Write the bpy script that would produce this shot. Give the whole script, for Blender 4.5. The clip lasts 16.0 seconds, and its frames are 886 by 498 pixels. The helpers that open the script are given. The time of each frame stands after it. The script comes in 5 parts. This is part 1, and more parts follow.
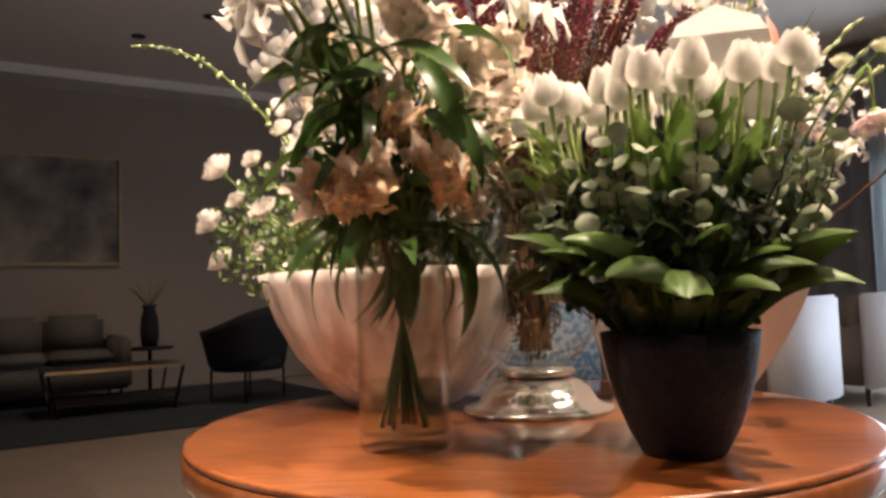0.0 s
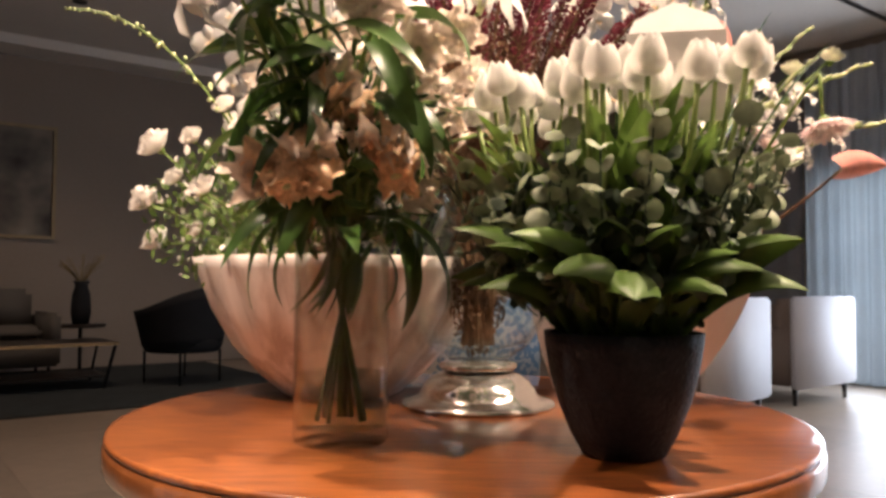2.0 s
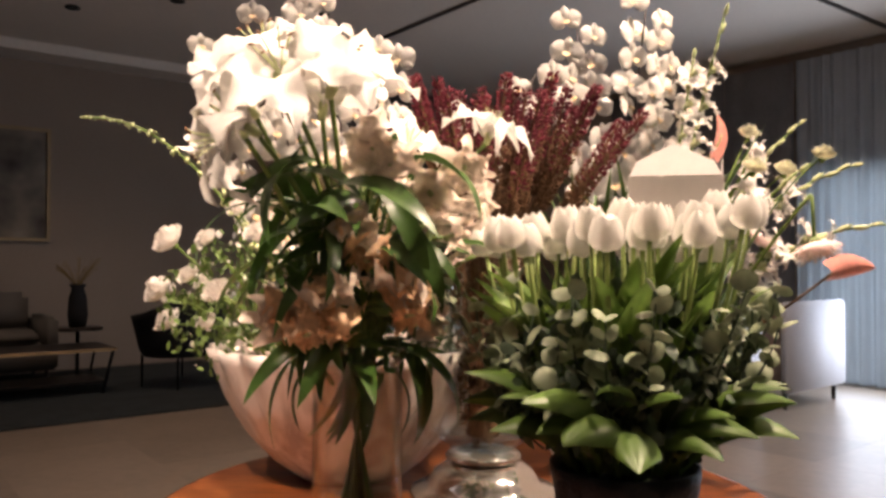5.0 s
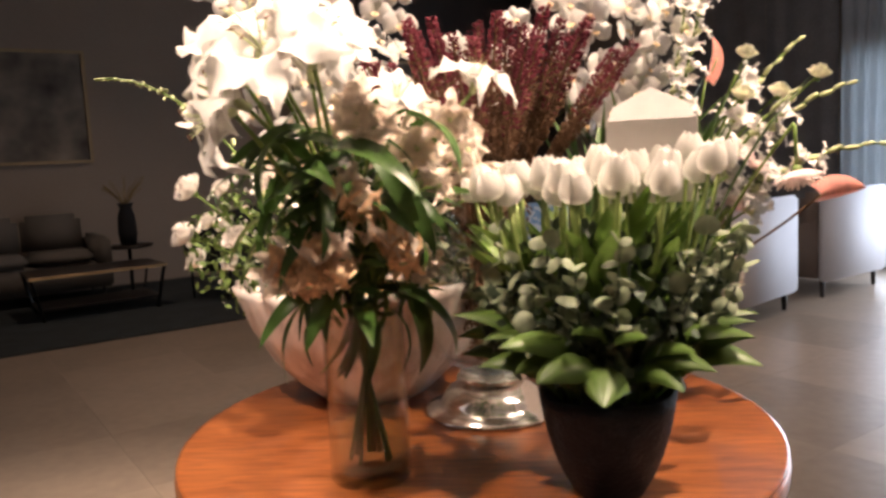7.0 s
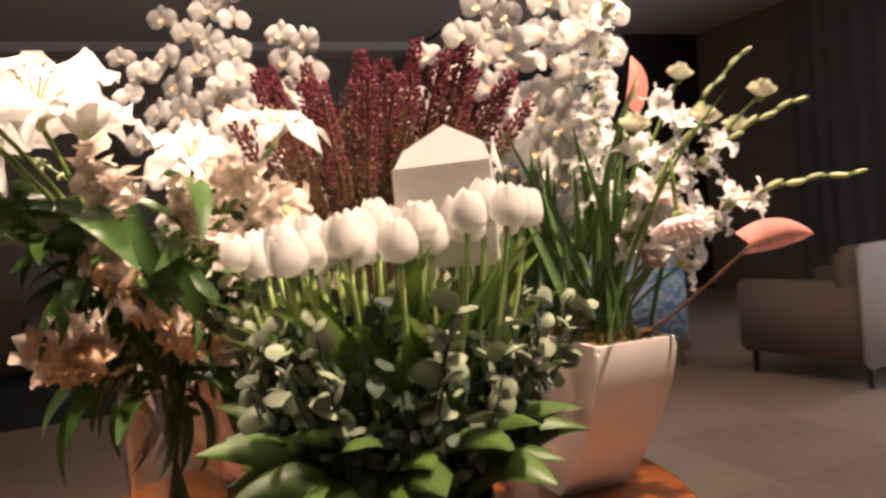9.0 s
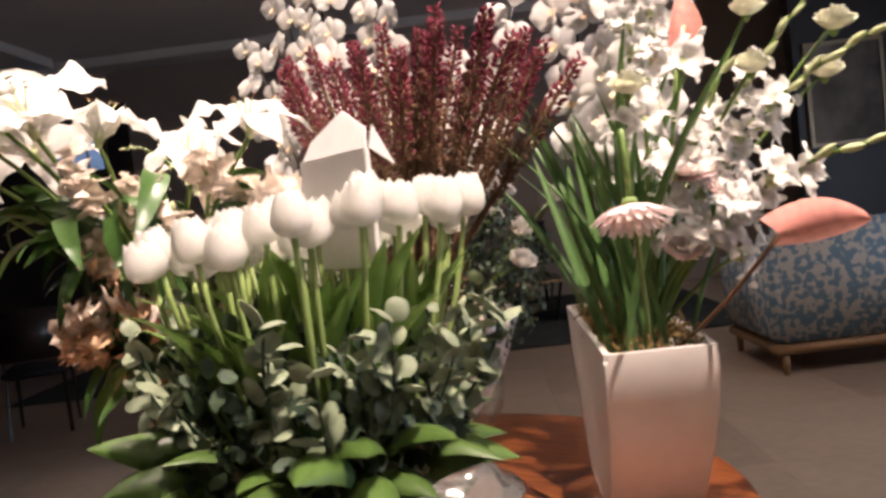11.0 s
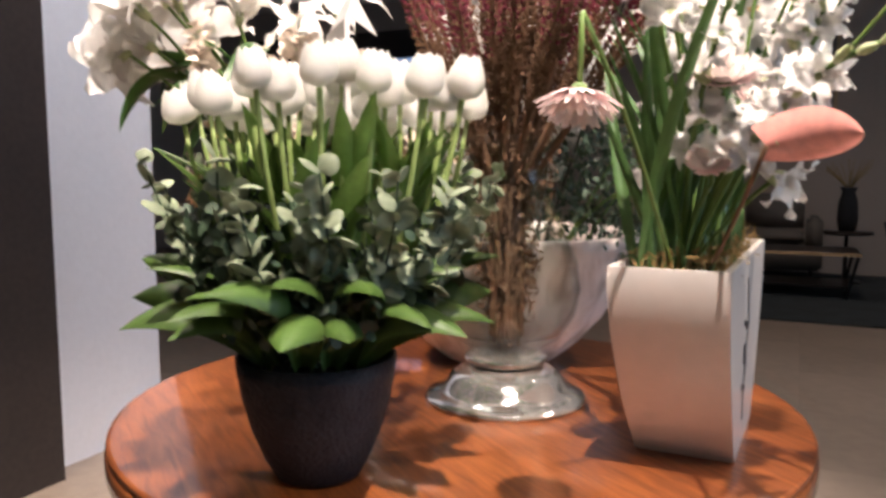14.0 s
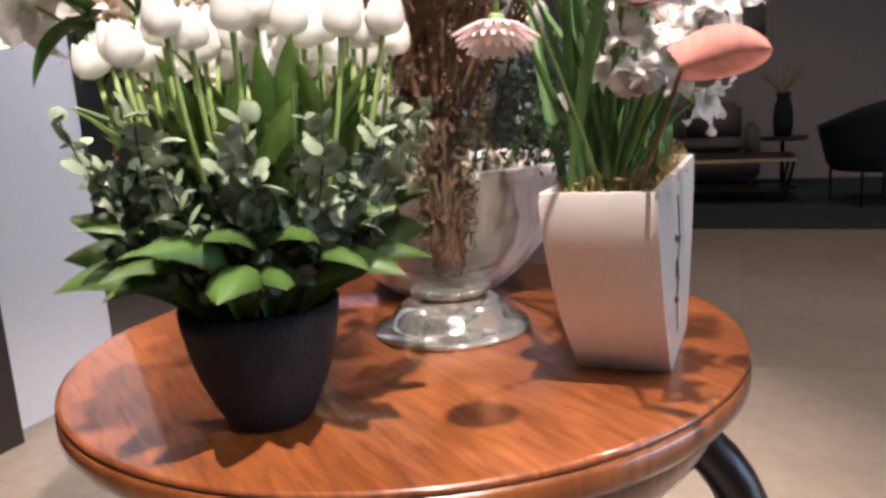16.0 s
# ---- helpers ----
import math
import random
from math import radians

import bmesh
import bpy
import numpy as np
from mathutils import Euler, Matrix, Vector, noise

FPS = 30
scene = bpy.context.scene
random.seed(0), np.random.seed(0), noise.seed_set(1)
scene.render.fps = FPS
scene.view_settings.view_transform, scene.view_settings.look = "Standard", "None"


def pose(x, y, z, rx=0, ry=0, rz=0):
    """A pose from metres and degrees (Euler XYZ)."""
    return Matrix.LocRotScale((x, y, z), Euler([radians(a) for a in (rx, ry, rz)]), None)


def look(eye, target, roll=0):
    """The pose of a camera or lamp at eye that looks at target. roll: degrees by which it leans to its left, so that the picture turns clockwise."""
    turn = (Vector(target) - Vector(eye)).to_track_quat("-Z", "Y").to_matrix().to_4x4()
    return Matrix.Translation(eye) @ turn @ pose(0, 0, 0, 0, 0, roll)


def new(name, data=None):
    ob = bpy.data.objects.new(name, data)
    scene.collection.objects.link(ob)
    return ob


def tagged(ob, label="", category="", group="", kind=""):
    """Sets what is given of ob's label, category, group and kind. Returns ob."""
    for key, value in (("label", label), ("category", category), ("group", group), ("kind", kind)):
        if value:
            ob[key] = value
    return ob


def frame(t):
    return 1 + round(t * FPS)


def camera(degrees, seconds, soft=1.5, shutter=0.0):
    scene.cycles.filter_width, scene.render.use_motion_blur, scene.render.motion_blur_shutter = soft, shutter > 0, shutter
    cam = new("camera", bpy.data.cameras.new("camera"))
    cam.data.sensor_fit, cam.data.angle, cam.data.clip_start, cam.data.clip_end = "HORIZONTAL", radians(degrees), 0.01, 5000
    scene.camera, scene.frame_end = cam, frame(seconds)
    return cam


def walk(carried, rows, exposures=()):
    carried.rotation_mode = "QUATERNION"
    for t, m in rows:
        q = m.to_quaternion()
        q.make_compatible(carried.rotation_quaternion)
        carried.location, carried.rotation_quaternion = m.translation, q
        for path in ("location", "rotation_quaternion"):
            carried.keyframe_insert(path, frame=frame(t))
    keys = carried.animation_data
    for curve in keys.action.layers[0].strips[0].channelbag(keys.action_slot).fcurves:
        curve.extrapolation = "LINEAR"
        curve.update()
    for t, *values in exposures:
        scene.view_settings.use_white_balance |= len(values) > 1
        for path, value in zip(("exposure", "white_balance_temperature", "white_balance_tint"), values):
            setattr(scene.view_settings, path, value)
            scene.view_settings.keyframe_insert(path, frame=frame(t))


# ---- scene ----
cam = camera(59.5, 16.0, soft=3.0, shutter=0.5)

PATH = [
    (0, (-0.036, -1.42, 0.997), (-0.207, 0.569, 1.115), -1.9),
    (0.5, (-0.031, -1.402, 0.983), (-0.21, 0.588, 1.055), -0.9),
    (1, (-0.03, -1.393, 0.99), (-0.1, 0.606, 1.026), -0.5),
    (1.5, (-0.036, -1.388, 0.993), (-0.072, 0.612, 1.028), 0.1),
    (2, (-0.038, -1.385, 1.002), (-0.068, 0.613, 1.088), 0.3),
    (2.5, (-0.046, -1.39, 1.023), (-0.076, 0.603, 1.184), 0.1),
    (3, (-0.061, -1.396, 1.078), (-0.081, 0.595, 1.275), -0.5),
    (5.5, (-0.065, -1.461, 1.249), (-0.074, 0.537, 1.158), 0.1),
    (6, (-0.055, -1.475, 1.266), (-0.073, 0.513, 1.05), -0.8),
    (6.5, (-0.047, -1.498, 1.277), (-0.093, 0.488, 1.045), -1.7),
    (7, (0.022, -1.523, 1.311), (-0.106, 0.459, 1.08), -2.8),
    (7.5, (0.146, -1.525, 1.307), (0.011, 0.459, 1.098), -3.6),
    (8, (0.267, -1.436, 1.284), (0.127, 0.556, 1.174), -4.3),
    (8.5, (0.402, -1.332, 1.289), (0.098, 0.643, 1.199), -4.9),
    (11, (0.917, -0.905, 1.283), (-0.361, 0.629, 1.177), -6.9),
    (11.5, (0.968, -0.86, 1.253), (-0.351, 0.637, 1.113), -6.2),
    (12, (0.961, -0.753, 1.234), (-0.468, 0.64, 1.095), -3.2),
    (12.5, (0.958, -0.686, 1.261), (-0.662, 0.481, 1.146), -2.6),
    (13, (1.064, -0.658, 1.259), (-0.685, 0.309, 1.205), -3.0),
    (13.5, (1.164, -0.643, 1.204), (-0.632, 0.231, 1.114), -0.5),
    (14, (1.185, -0.633, 1.186), (-0.58, 0.284, 0.978), 0.1),
    (14.5, (1.214, -0.621, 1.176), (-0.518, 0.352, 0.942), -0.8),
    (15, (1.207, -0.61, 1.172), (-0.491, 0.391, 0.835), -1.8),
    (15.5, (1.203, -0.61, 1.177), (-0.485, 0.38, 0.765), -2.5),
    (16, (1.2, -0.617, 1.195), (-0.483, 0.391, 0.805), -3.6),
]
walk(cam, [(t, look(eye, target, roll)) for t, eye, target, roll in PATH],
     [(0, 0.32, 6650, 9), (1.5, 0.32, 6750, 11), (3, 0.26, 6800, 13), (6, 0.10, 6800, 14), (7, 0.16, 6700, 13), (8.5, 0.06, 6750, 15), (11, 0.14, 5950, 12), (12.5, 0.04, 5850, 11),
      (13.5, 0.26, 5800, 9), (14.5, 0.28, 5450, 6), (16, 0.34, 5400, 6)])

# world, lamps and exposure
TH = radians(38)
E1, E2 = Vector((math.cos(TH), math.sin(TH), 0)), Vector((-math.sin(TH), math.cos(TH), 0))


def room(a, b, z=0.0):
    """A place in the hall's own axes."""
    return E1 * a + E2 * b + Vector((0, 0, z))


def room_pose(a, b, z=0.0, turn=0.0):
    return Matrix.Translation(room(a, b, z)) @ Matrix.Rotation(TH + radians(turn), 4, "Z")


world = bpy.data.worlds.new("world")
scene.world = world
world.use_nodes = True
sky = world.node_tree.nodes.new("ShaderNodeTexSky")
sky.sky_type, sky.sun_disc, sky.sun_elevation, sky.sun_rotation = "NISHITA", False, radians(35), radians(60)
world.node_tree.links.new(sky.outputs[0], world.node_tree.nodes["Background"].inputs[0])
world.node_tree.nodes["Background"].inputs[1].default_value = 0.08


def lamp(name, kind, place, target, power, colour, **more):
    data = bpy.data.lights.new(name, kind)
    data.energy, data.color = power, colour
    if kind == "SPOT":
        data.spot_size, data.spot_blend, data.shadow_soft_size = radians(more["cone"]), 0.6, more["size"]
    if kind == "AREA":
        data.shape, data.size, data.size_y = "RECTANGLE", more["w"], more["h"]
    ob = new(name, data)
    ob.matrix_world = look(place, target)
    return ob


WARM = (1.0, 0.77, 0.61)
lamp("spot_and_fill_lamp", "SPOT", (1.36, -0.50, 3.42), (0.1, -0.05, 1.0), 650, WARM, cone=52, size=0.025)
lamp("spot_and_fill_lamp", "SPOT", (-0.75, 0.15, 3.42), (-0.05, -0.1, 1.0), 290, WARM, cone=52, size=0.035)
# narrow fill, added to brighten the lilies alone
lamp("spot_and_fill_lamp", "SPOT", (-0.90, -1.30, 3.42), (-0.42, -0.32, 1.28), 420, WARM, cone=24, size=0.035)
# soft fill, added to lift the tulips, card and trough flowers
lamp("spot_and_fill_lamp", "SPOT", (2.30, -0.35, 3.42), (0.30, -0.08, 1.32), 115, WARM, cone=30, size=0.10)
lamp("ceiling_spot_and_fill", "SPOT", (-1.45, -1.0, 3.42), (-1.45, -1.0, 0), 140, WARM, cone=90, size=0.05)
# added wash that whitens the column in place of daylight
lamp("ceiling_spot_and_fill", "SPOT", (-1.45, 0.12, 3.42), (-1.9, -0.2, 0), 95, (1.0, 0.88, 0.82), cone=80, size=0.05)
lamp("ceiling_spot_and_fill", "SPOT", (0.35, 1.75, 3.42), (0.35, 1.75, 0), 115, WARM, cone=110, size=0.05)
# wide fills, added across the hall to raise its ambient light
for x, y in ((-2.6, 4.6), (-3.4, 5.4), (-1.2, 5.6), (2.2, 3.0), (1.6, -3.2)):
    lamp("ceiling_spot_and_fill", "SPOT", (x, y, 3.42), (x, y, 0), 34 if x > 2 else 25 if y > 2.5 else 45, WARM, cone=130, size=0.05)
lamp("window_light", "AREA", room(6.9, 0.9, 1.12), room(0, 0.9, 0.5), 100, (0.74, 0.84, 1.0), w=3.6, h=2.0)

# materials


def mat(name, colour, rough=0.5, metal=0.0, vary=0.12, scale=8.0, fine=60.0, bump=0.0, thin=0.0, coat=0.0, obj_vary=0.0, spec=0.5):
    """Principled surface with grain at two scales; thin: share of light that passes through."""
    m = bpy.data.materials.new(name)
    m.use_nodes = True
    nt = m.node_tree
    n, l = nt.nodes, nt.links
    bs = n["Principled BSDF"]
    tc = n.new("ShaderNodeTexCoord")
    n1, n2 = n.new("ShaderNodeTexNoise"), n.new("ShaderNodeTexNoise")
    n1.inputs["Scale"].default_value, n2.inputs["Scale"].default_value = scale, fine
    n1.inputs["Detail"].default_value = 4
    l.new(tc.outputs["Object"], n1.inputs["Vector"])
    l.new(tc.outputs["Object"], n2.inputs["Vector"])
    add = n.new("ShaderNodeMath")
    add.operation = "ADD"
    l.new(n1.outputs[0], add.inputs[0])
    l.new(n2.outputs[0], add.inputs[1])
    last = add.outputs[0]
    if obj_vary:
        info = n.new("ShaderNodeObjectInfo")
        mm = n.new("ShaderNodeMath")
        mm.operation = "MULTIPLY_ADD"
        l.new(info.outputs["Random"], mm.inputs[0])
        mm.inputs[1].default_value = obj_vary
        l.new(last, mm.inputs[2])
        last = mm.outputs[0]
    ramp = n.new("ShaderNodeMapRange")
    ramp.inputs[1].default_value, ramp.inputs[2].default_value = 0.6, 1.4 + obj_vary
    ramp.inputs[3].default_value, ramp.inputs[4].default_value = 1 - vary, 1 + vary
    l.new(last, ramp.inputs[0])
    mul = n.new("ShaderNodeVectorMath")
    mul.operation = "SCALE"
    mul.inputs[0].default_value = colour
    l.new(ramp.outputs[0], mul.inputs["Scale"])
    l.new(mul.outputs[0], bs.inputs["Base Color"])
    bs.inputs["Roughness"].default_value, bs.inputs["Metallic"].default_value = rough, metal
    bs.inputs["Specular IOR Level"].default_value = spec
    bs.inputs["Coat Weight"].default_value, bs.inputs["Coat Roughness"].default_value = coat, 0.06
    if bump:
        b = n.new("ShaderNodeBump")
        b.inputs["Strength"].default_value, b.inputs["Distance"].default_value = bump, 0.004
        l.new(add.outputs[0], b.inputs["Height"])
        l.new(b.outputs[0], bs.inputs["Normal"])
    if thin:
        t, mix = n.new("ShaderNodeBsdfTranslucent"), n.new("ShaderNodeMixShader")
        l.new(mul.outputs[0], t.inputs[0])
        mix.inputs[0].default_value = thin
        l.new(bs.outputs[0], mix.inputs[1])
        l.new(t.outputs[0], mix.inputs[2])
        l.new(mix.outputs[0], n["Material Output"].inputs[0])
    return m


def glass_mat(name, tint=(0.96, 0.98, 0.97), ior=1.3, rough=0.02):
    m = bpy.data.materials.new(name)
    m.use_nodes = True
    n, l = m.node_tree.nodes, m.node_tree.links
    n.remove(n["Principled BSDF"])
    t, g, mix, fr = n.new("ShaderNodeBsdfTransparent"), n.new("ShaderNodeBsdfGlossy"), n.new("ShaderNodeMixShader"), n.new("ShaderNodeLayerWeight")
    mr = n.new("ShaderNodeMath")
    mr.operation = "MULTIPLY_ADD"
    mr.inputs[1].default_value, mr.inputs[2].default_value = 0.75, 0.035
    pw = n.new("ShaderNodeMath")
    pw.operation = "POWER"
    pw.inputs[1].default_value = 4.0
    t.inputs[0].default_value = (*tint, 1)
    g.inputs["Roughness"].default_value = rough
    fr.inputs[0].default_value = ior - 0.8
    l.new(fr.outputs["Facing"], pw.inputs[0])
    l.new(pw.outputs[0], mr.inputs[0])
    l.new(mr.outputs[0], mix.inputs[0])
    l.new(t.outputs[0], mix.inputs[1])
    l.new(g.outputs[0], mix.inputs[2])
    l.new(mix.outputs[0], n["Material Output"].inputs[0])
    return m


def wood_mat(name, dark, light, ring=9.0, rough=0.3, coat=0.9, axis="Object"):
    m = bpy.data.materials.new(name)
    m.use_nodes = True
    n, l = m.node_tree.nodes, m.node_tree.links
    bs = n["Principled BSDF"]
    tc, mp = n.new("ShaderNodeTexCoord"), n.new("ShaderNodeMapping")
    mp.inputs["Scale"].default_value = (1.2, 9.0, 1.2)
    mp.inputs["Rotation"].default_value = (0, 0, 0.9)
    l.new(tc.outputs[axis], mp.inputs[0])
    n1, n2 = n.new("ShaderNodeTexNoise"), n.new("ShaderNodeTexNoise")
    n1.inputs["Scale"].default_value, n1.inputs["Detail"].default_value, n1.inputs["Distortion"].default_value = ring, 6, 0.6
    n2.inputs["Scale"].default_value = 3.0
    l.new(mp.outputs[0], n1.inputs["Vector"])
    l.new(tc.outputs[axis], n2.inputs["Vector"])
    mx = n.new("ShaderNodeMath")
    mx.operation = "MULTIPLY_ADD"
    mx.inputs[1].default_value = 0.45
    l.new(n2.outputs[0], mx.inputs[0])
    l.new(n1.outputs[0], mx.inputs[2])
    cr = n.new("ShaderNodeValToRGB")
    cr.color_ramp.elements[0].position, cr.color_ramp.elements[0].color = 0.5, (*dark, 1)
    cr.color_ramp.elements[1].position, cr.color_ramp.elements[1].color = 0.95, (*light, 1)
    l.new(mx.outputs[0], cr.inputs[0])
    l.new(cr.outputs[0], bs.inputs["Base Color"])
    bs.inputs["Roughness"].default_value = rough
    bs.inputs["Coat Weight"].default_value, bs.inputs["Coat Roughness"].default_value = coat, 0.05
    b = n.new("ShaderNodeBump")
    b.inputs["Strength"].default_value, b.inputs["Distance"].default_value = 0.08, 0.002
    l.new(n1.outputs[0], b.inputs["Height"])
    l.new(b.outputs[0], bs.inputs["Normal"])
    return m


M_WOOD = wood_mat("table_wood", (0.125, 0.032, 0.009), (0.33, 0.105, 0.027))
M_WOOD_EDGE = wood_mat("table_edge_wood", (0.120, 0.034, 0.007), (0.256, 0.084, 0.022), ring=5)
M_DARKWOOD = mat("dark_wood", (0.02, 0.014, 0.011), 0.35, vary=0.3, bump=0.1)
M_CARVED = mat("carved_stone", (0.42, 0.37, 0.33), 0.7, vary=0.25, scale=30, bump=0.5)
M_GLASS = glass_mat("clear_glass")
M_WATER = glass_mat("water", (0.90, 0.94, 0.90), 1.2)
M_CRYSTAL = mat("silvered_glass_foot", (0.80, 0.78, 0.74), 0.10, metal=0.88, vary=0.1)


def streak_mat(name, light, dark):
    """Glazed ceramic with upright brushed streaks."""
    m = mat(name, light, 0.3, vary=0.08, scale=5, fine=25, coat=0.3)
    n, l = m.node_tree.nodes, m.node_tree.links
    tc, mp, t = n.new("ShaderNodeTexCoord"), n.new("ShaderNodeMapping"), n.new("ShaderNodeTexNoise")
    mp.inputs["Scale"].default_value = (1.0, 1.0, 0.16)
    mp.inputs["Rotation"].default_value = (0.0, 0.18, 0.0)
    t.inputs["Scale"].default_value, t.inputs["Detail"].default_value, t.inputs["Distortion"].default_value = 17.0, 5, 0.5
    l.new(tc.outputs["Object"], mp.inputs[0])
    l.new(mp.outputs[0], t.inputs["Vector"])
    cr = n.new("ShaderNodeValToRGB")
    cr.color_ramp.elements[0].position, cr.color_ramp.elements[0].color = 0.40, (*dark, 1)
    cr.color_ramp.elements[1].position, cr.color_ramp.elements[1].color = 0.58, (*light, 1)
    l.new(t.outputs[0], cr.inputs[0])
    l.new(cr.outputs[0], n["Principled BSDF"].inputs["Base Color"])
    return m


M_BOWL = streak_mat("white_ceramic", (0.70, 0.63, 0.585), (0.42, 0.335, 0.285))
M_TROUGH = mat("cream_lacquer", (0.74, 0.69, 0.64), 0.3, vary=0.05, scale=4, fine=40, coat=0.3)
M_POT = mat("black_pot", (0.014, 0.016, 0.021), 0.6, vary=0.4, scale=40, fine=160, bump=0.6, spec=0.3)
M_INK = mat("black_ink", (0.01, 0.01, 0.012), 0.5, vary=0.1)
M_PAPER = mat("white_paper", (0.82, 0.79, 0.765), 0.75, vary=0.04, scale=6, thin=0.25)
M_TULIP = mat("tulip_petal", (0.83, 0.82, 0.785), 0.5, vary=0.06, scale=25, fine=180, thin=0.58, obj_vary=0.3)
M_LILY = mat("lily_petal", (0.73, 0.71, 0.675), 0.5, vary=0.06, scale=20, fine=150, thin=0.3, obj_vary=0.2)
M_BEIGE = mat("fading_petal", (0.80, 0.69, 0.585), 0.6, vary=0.2, scale=16, fine=90, thin=0.25, obj_vary=0.5)
M_WILT = mat("wilted_petal", (0.80, 0.55, 0.34), 0.7, vary=0.5, scale=18, fine=90, thin=0.2, obj_vary=0.5)
M_ORCHID = mat("orchid_petal", (0.70, 0.685, 0.65), 0.5, vary=0.05, scale=30, fine=200, thin=0.3)
M_LIP = mat("orchid_lip", (0.70, 0.52, 0.30), 0.5, vary=0.2, scale=50)
M_ROSE = mat("rose_petal", (0.78, 0.745, 0.70), 0.55, vary=0.07, scale=30, fine=200, thin=0.25)
M_AMAR = mat("amaranth", (0.165, 0.040, 0.056), 0.95, vary=0.5, scale=14, fine=300, obj_vary=0.7, spec=0.1)
M_AMAR_LOW = mat("amaranth_dry", (0.155, 0.092, 0.055), 0.95, vary=0.5, scale=40, fine=300, obj_vary=0.6, spec=0.15)
M_STEM = mat("green_stem", (0.14, 0.22, 0.045), 0.5, vary=0.25, scale=12)
M_PALE = mat("pale_bud", (0.54, 0.60, 0.33), 0.5, vary=0.2, scale=20, thin=0.2)
M_LEAF = mat("lily_leaf", (0.052, 0.112, 0.024), 0.36, vary=0.45, scale=14, fine=80, thin=0.15, obj_vary=0.6, bump=0.1)
M_TSTEM = mat("tulip_stem", (0.29, 0.38, 0.12), 0.45, vary=0.2, scale=12, fine=90, obj_vary=0.4)
M_TLEAF = mat("tulip_leaf", (0.16, 0.265, 0.058), 0.42, vary=0.35, scale=12, fine=90, thin=0.2, obj_vary=0.4, bump=0.1)
M_COLLAR = mat("collar_leaf", (0.066, 0.118, 0.022), 0.46, vary=0.4, scale=10, fine=70, thin=0.08, obj_vary=0.5, bump=0.1)
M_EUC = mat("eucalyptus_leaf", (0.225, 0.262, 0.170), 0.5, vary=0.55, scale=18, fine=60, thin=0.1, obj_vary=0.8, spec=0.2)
# darkened copy of the leaf above: the bunch's inner shade put into colour
M_EUC_SHADED = mat("shaded_eucalyptus_green", (0.035, 0.06, 0.03), 0.6, vary=0.5, scale=18, fine=60)
M_SWORD = mat("sword_leaf", (0.085, 0.165, 0.045), 0.42, vary=0.4, scale=12, fine=90, thin=0.15, obj_vary=0.6, bump=0.1)
M_SMALL = mat("small_leaf", (0.10, 0.16, 0.04), 0.45, vary=0.5, scale=20, fine=80, thin=0.15)
M_MOSS = mat("dry_moss", (0.28, 0.19, 0.07), 0.9, vary=0.5, scale=40, fine=200)
M_PINK = mat("gerbera_petal", (0.84, 0.66, 0.645), 0.5, vary=0.2, scale=30, fine=200, thin=0.25)
M_PINKW = mat("gerbera_light_petal", (0.86, 0.76, 0.72), 0.5, vary=0.1, scale=30, fine=200, thin=0.25)
M_CORAL = mat("anthurium_spathe", (0.74, 0.32, 0.27), 0.34, vary=0.2, scale=14, fine=60, coat=0.4, thin=0.1)
M_BROWN = mat("brown_anther", (0.16, 0.06, 0.02), 0.8, vary=0.3)
M_WALL = mat("grey_plaster", (0.34, 0.275, 0.225), 0.85, vary=0.06, scale=1.5, fine=30, bump=0.05)
M_CEIL = mat("ceiling_paint", (0.74, 0.68, 0.62), 0.9, vary=0.05, scale=1.0, fine=20)
M_WHITE = mat("white_column_paint", (0.80, 0.78, 0.80), 0.7, vary=0.04, scale=1.5, fine=40)
M_DARK = mat("dark_veneer", (0.034, 0.025, 0.021), 0.45, vary=0.3, scale=3, fine=40)
M_DRAPE = mat("dark_drape", (0.18, 0.178, 0.187), 0.9, vary=0.25, scale=4, fine=60)
M_SHEER = mat("sheer_curtain", (0.62, 0.68, 0.76), 0.9, vary=0.08, scale=3, fine=80, thin=0.55)
M_TILE = mat("marble_tile", (0.36, 0.285, 0.22), 0.31, vary=0.26, scale=2.2, fine=14, obj_vary=0.7, spec=0.22)
M_GROUT = mat("grout", (0.27, 0.22, 0.175), 0.8, vary=0.1)
M_RUG = mat("dark_rug", (0.028, 0.034, 0.036), 0.95, vary=0.5, scale=5, fine=90, bump=0.5)
M_BLACKFAB = mat("black_velvet", (0.010, 0.010, 0.012), 0.85, vary=0.3, scale=10, fine=120)
M_WHITEFAB = mat("white_upholstery", (0.66, 0.66, 0.70), 0.85, vary=0.05, scale=6, fine=200, bump=0.1)
M_TAUPE = mat("taupe_upholstery", (0.20, 0.155, 0.13), 0.85, vary=0.12, scale=6, fine=200, bump=0.1)
M_BEIGEFAB = mat("beige_sofa_cloth", (0.13, 0.115, 0.10), 0.9, vary=0.1, scale=5, fine=160, bump=0.1)
M_OAK = mat("oak_leg", (0.30, 0.18, 0.09), 0.5, vary=0.2, scale=10)
M_METAL = mat("blackened_steel", (0.02, 0.02, 0.02), 0.4, metal=0.8, vary=0.2)
M_BRASS = mat("brass_edge", (0.75, 0.60, 0.38), 0.22, metal=0.9, vary=0.1)
M_FRAME = mat("gilt_frame", (0.40, 0.30, 0.18), 0.4, metal=0.4, vary=0.15)


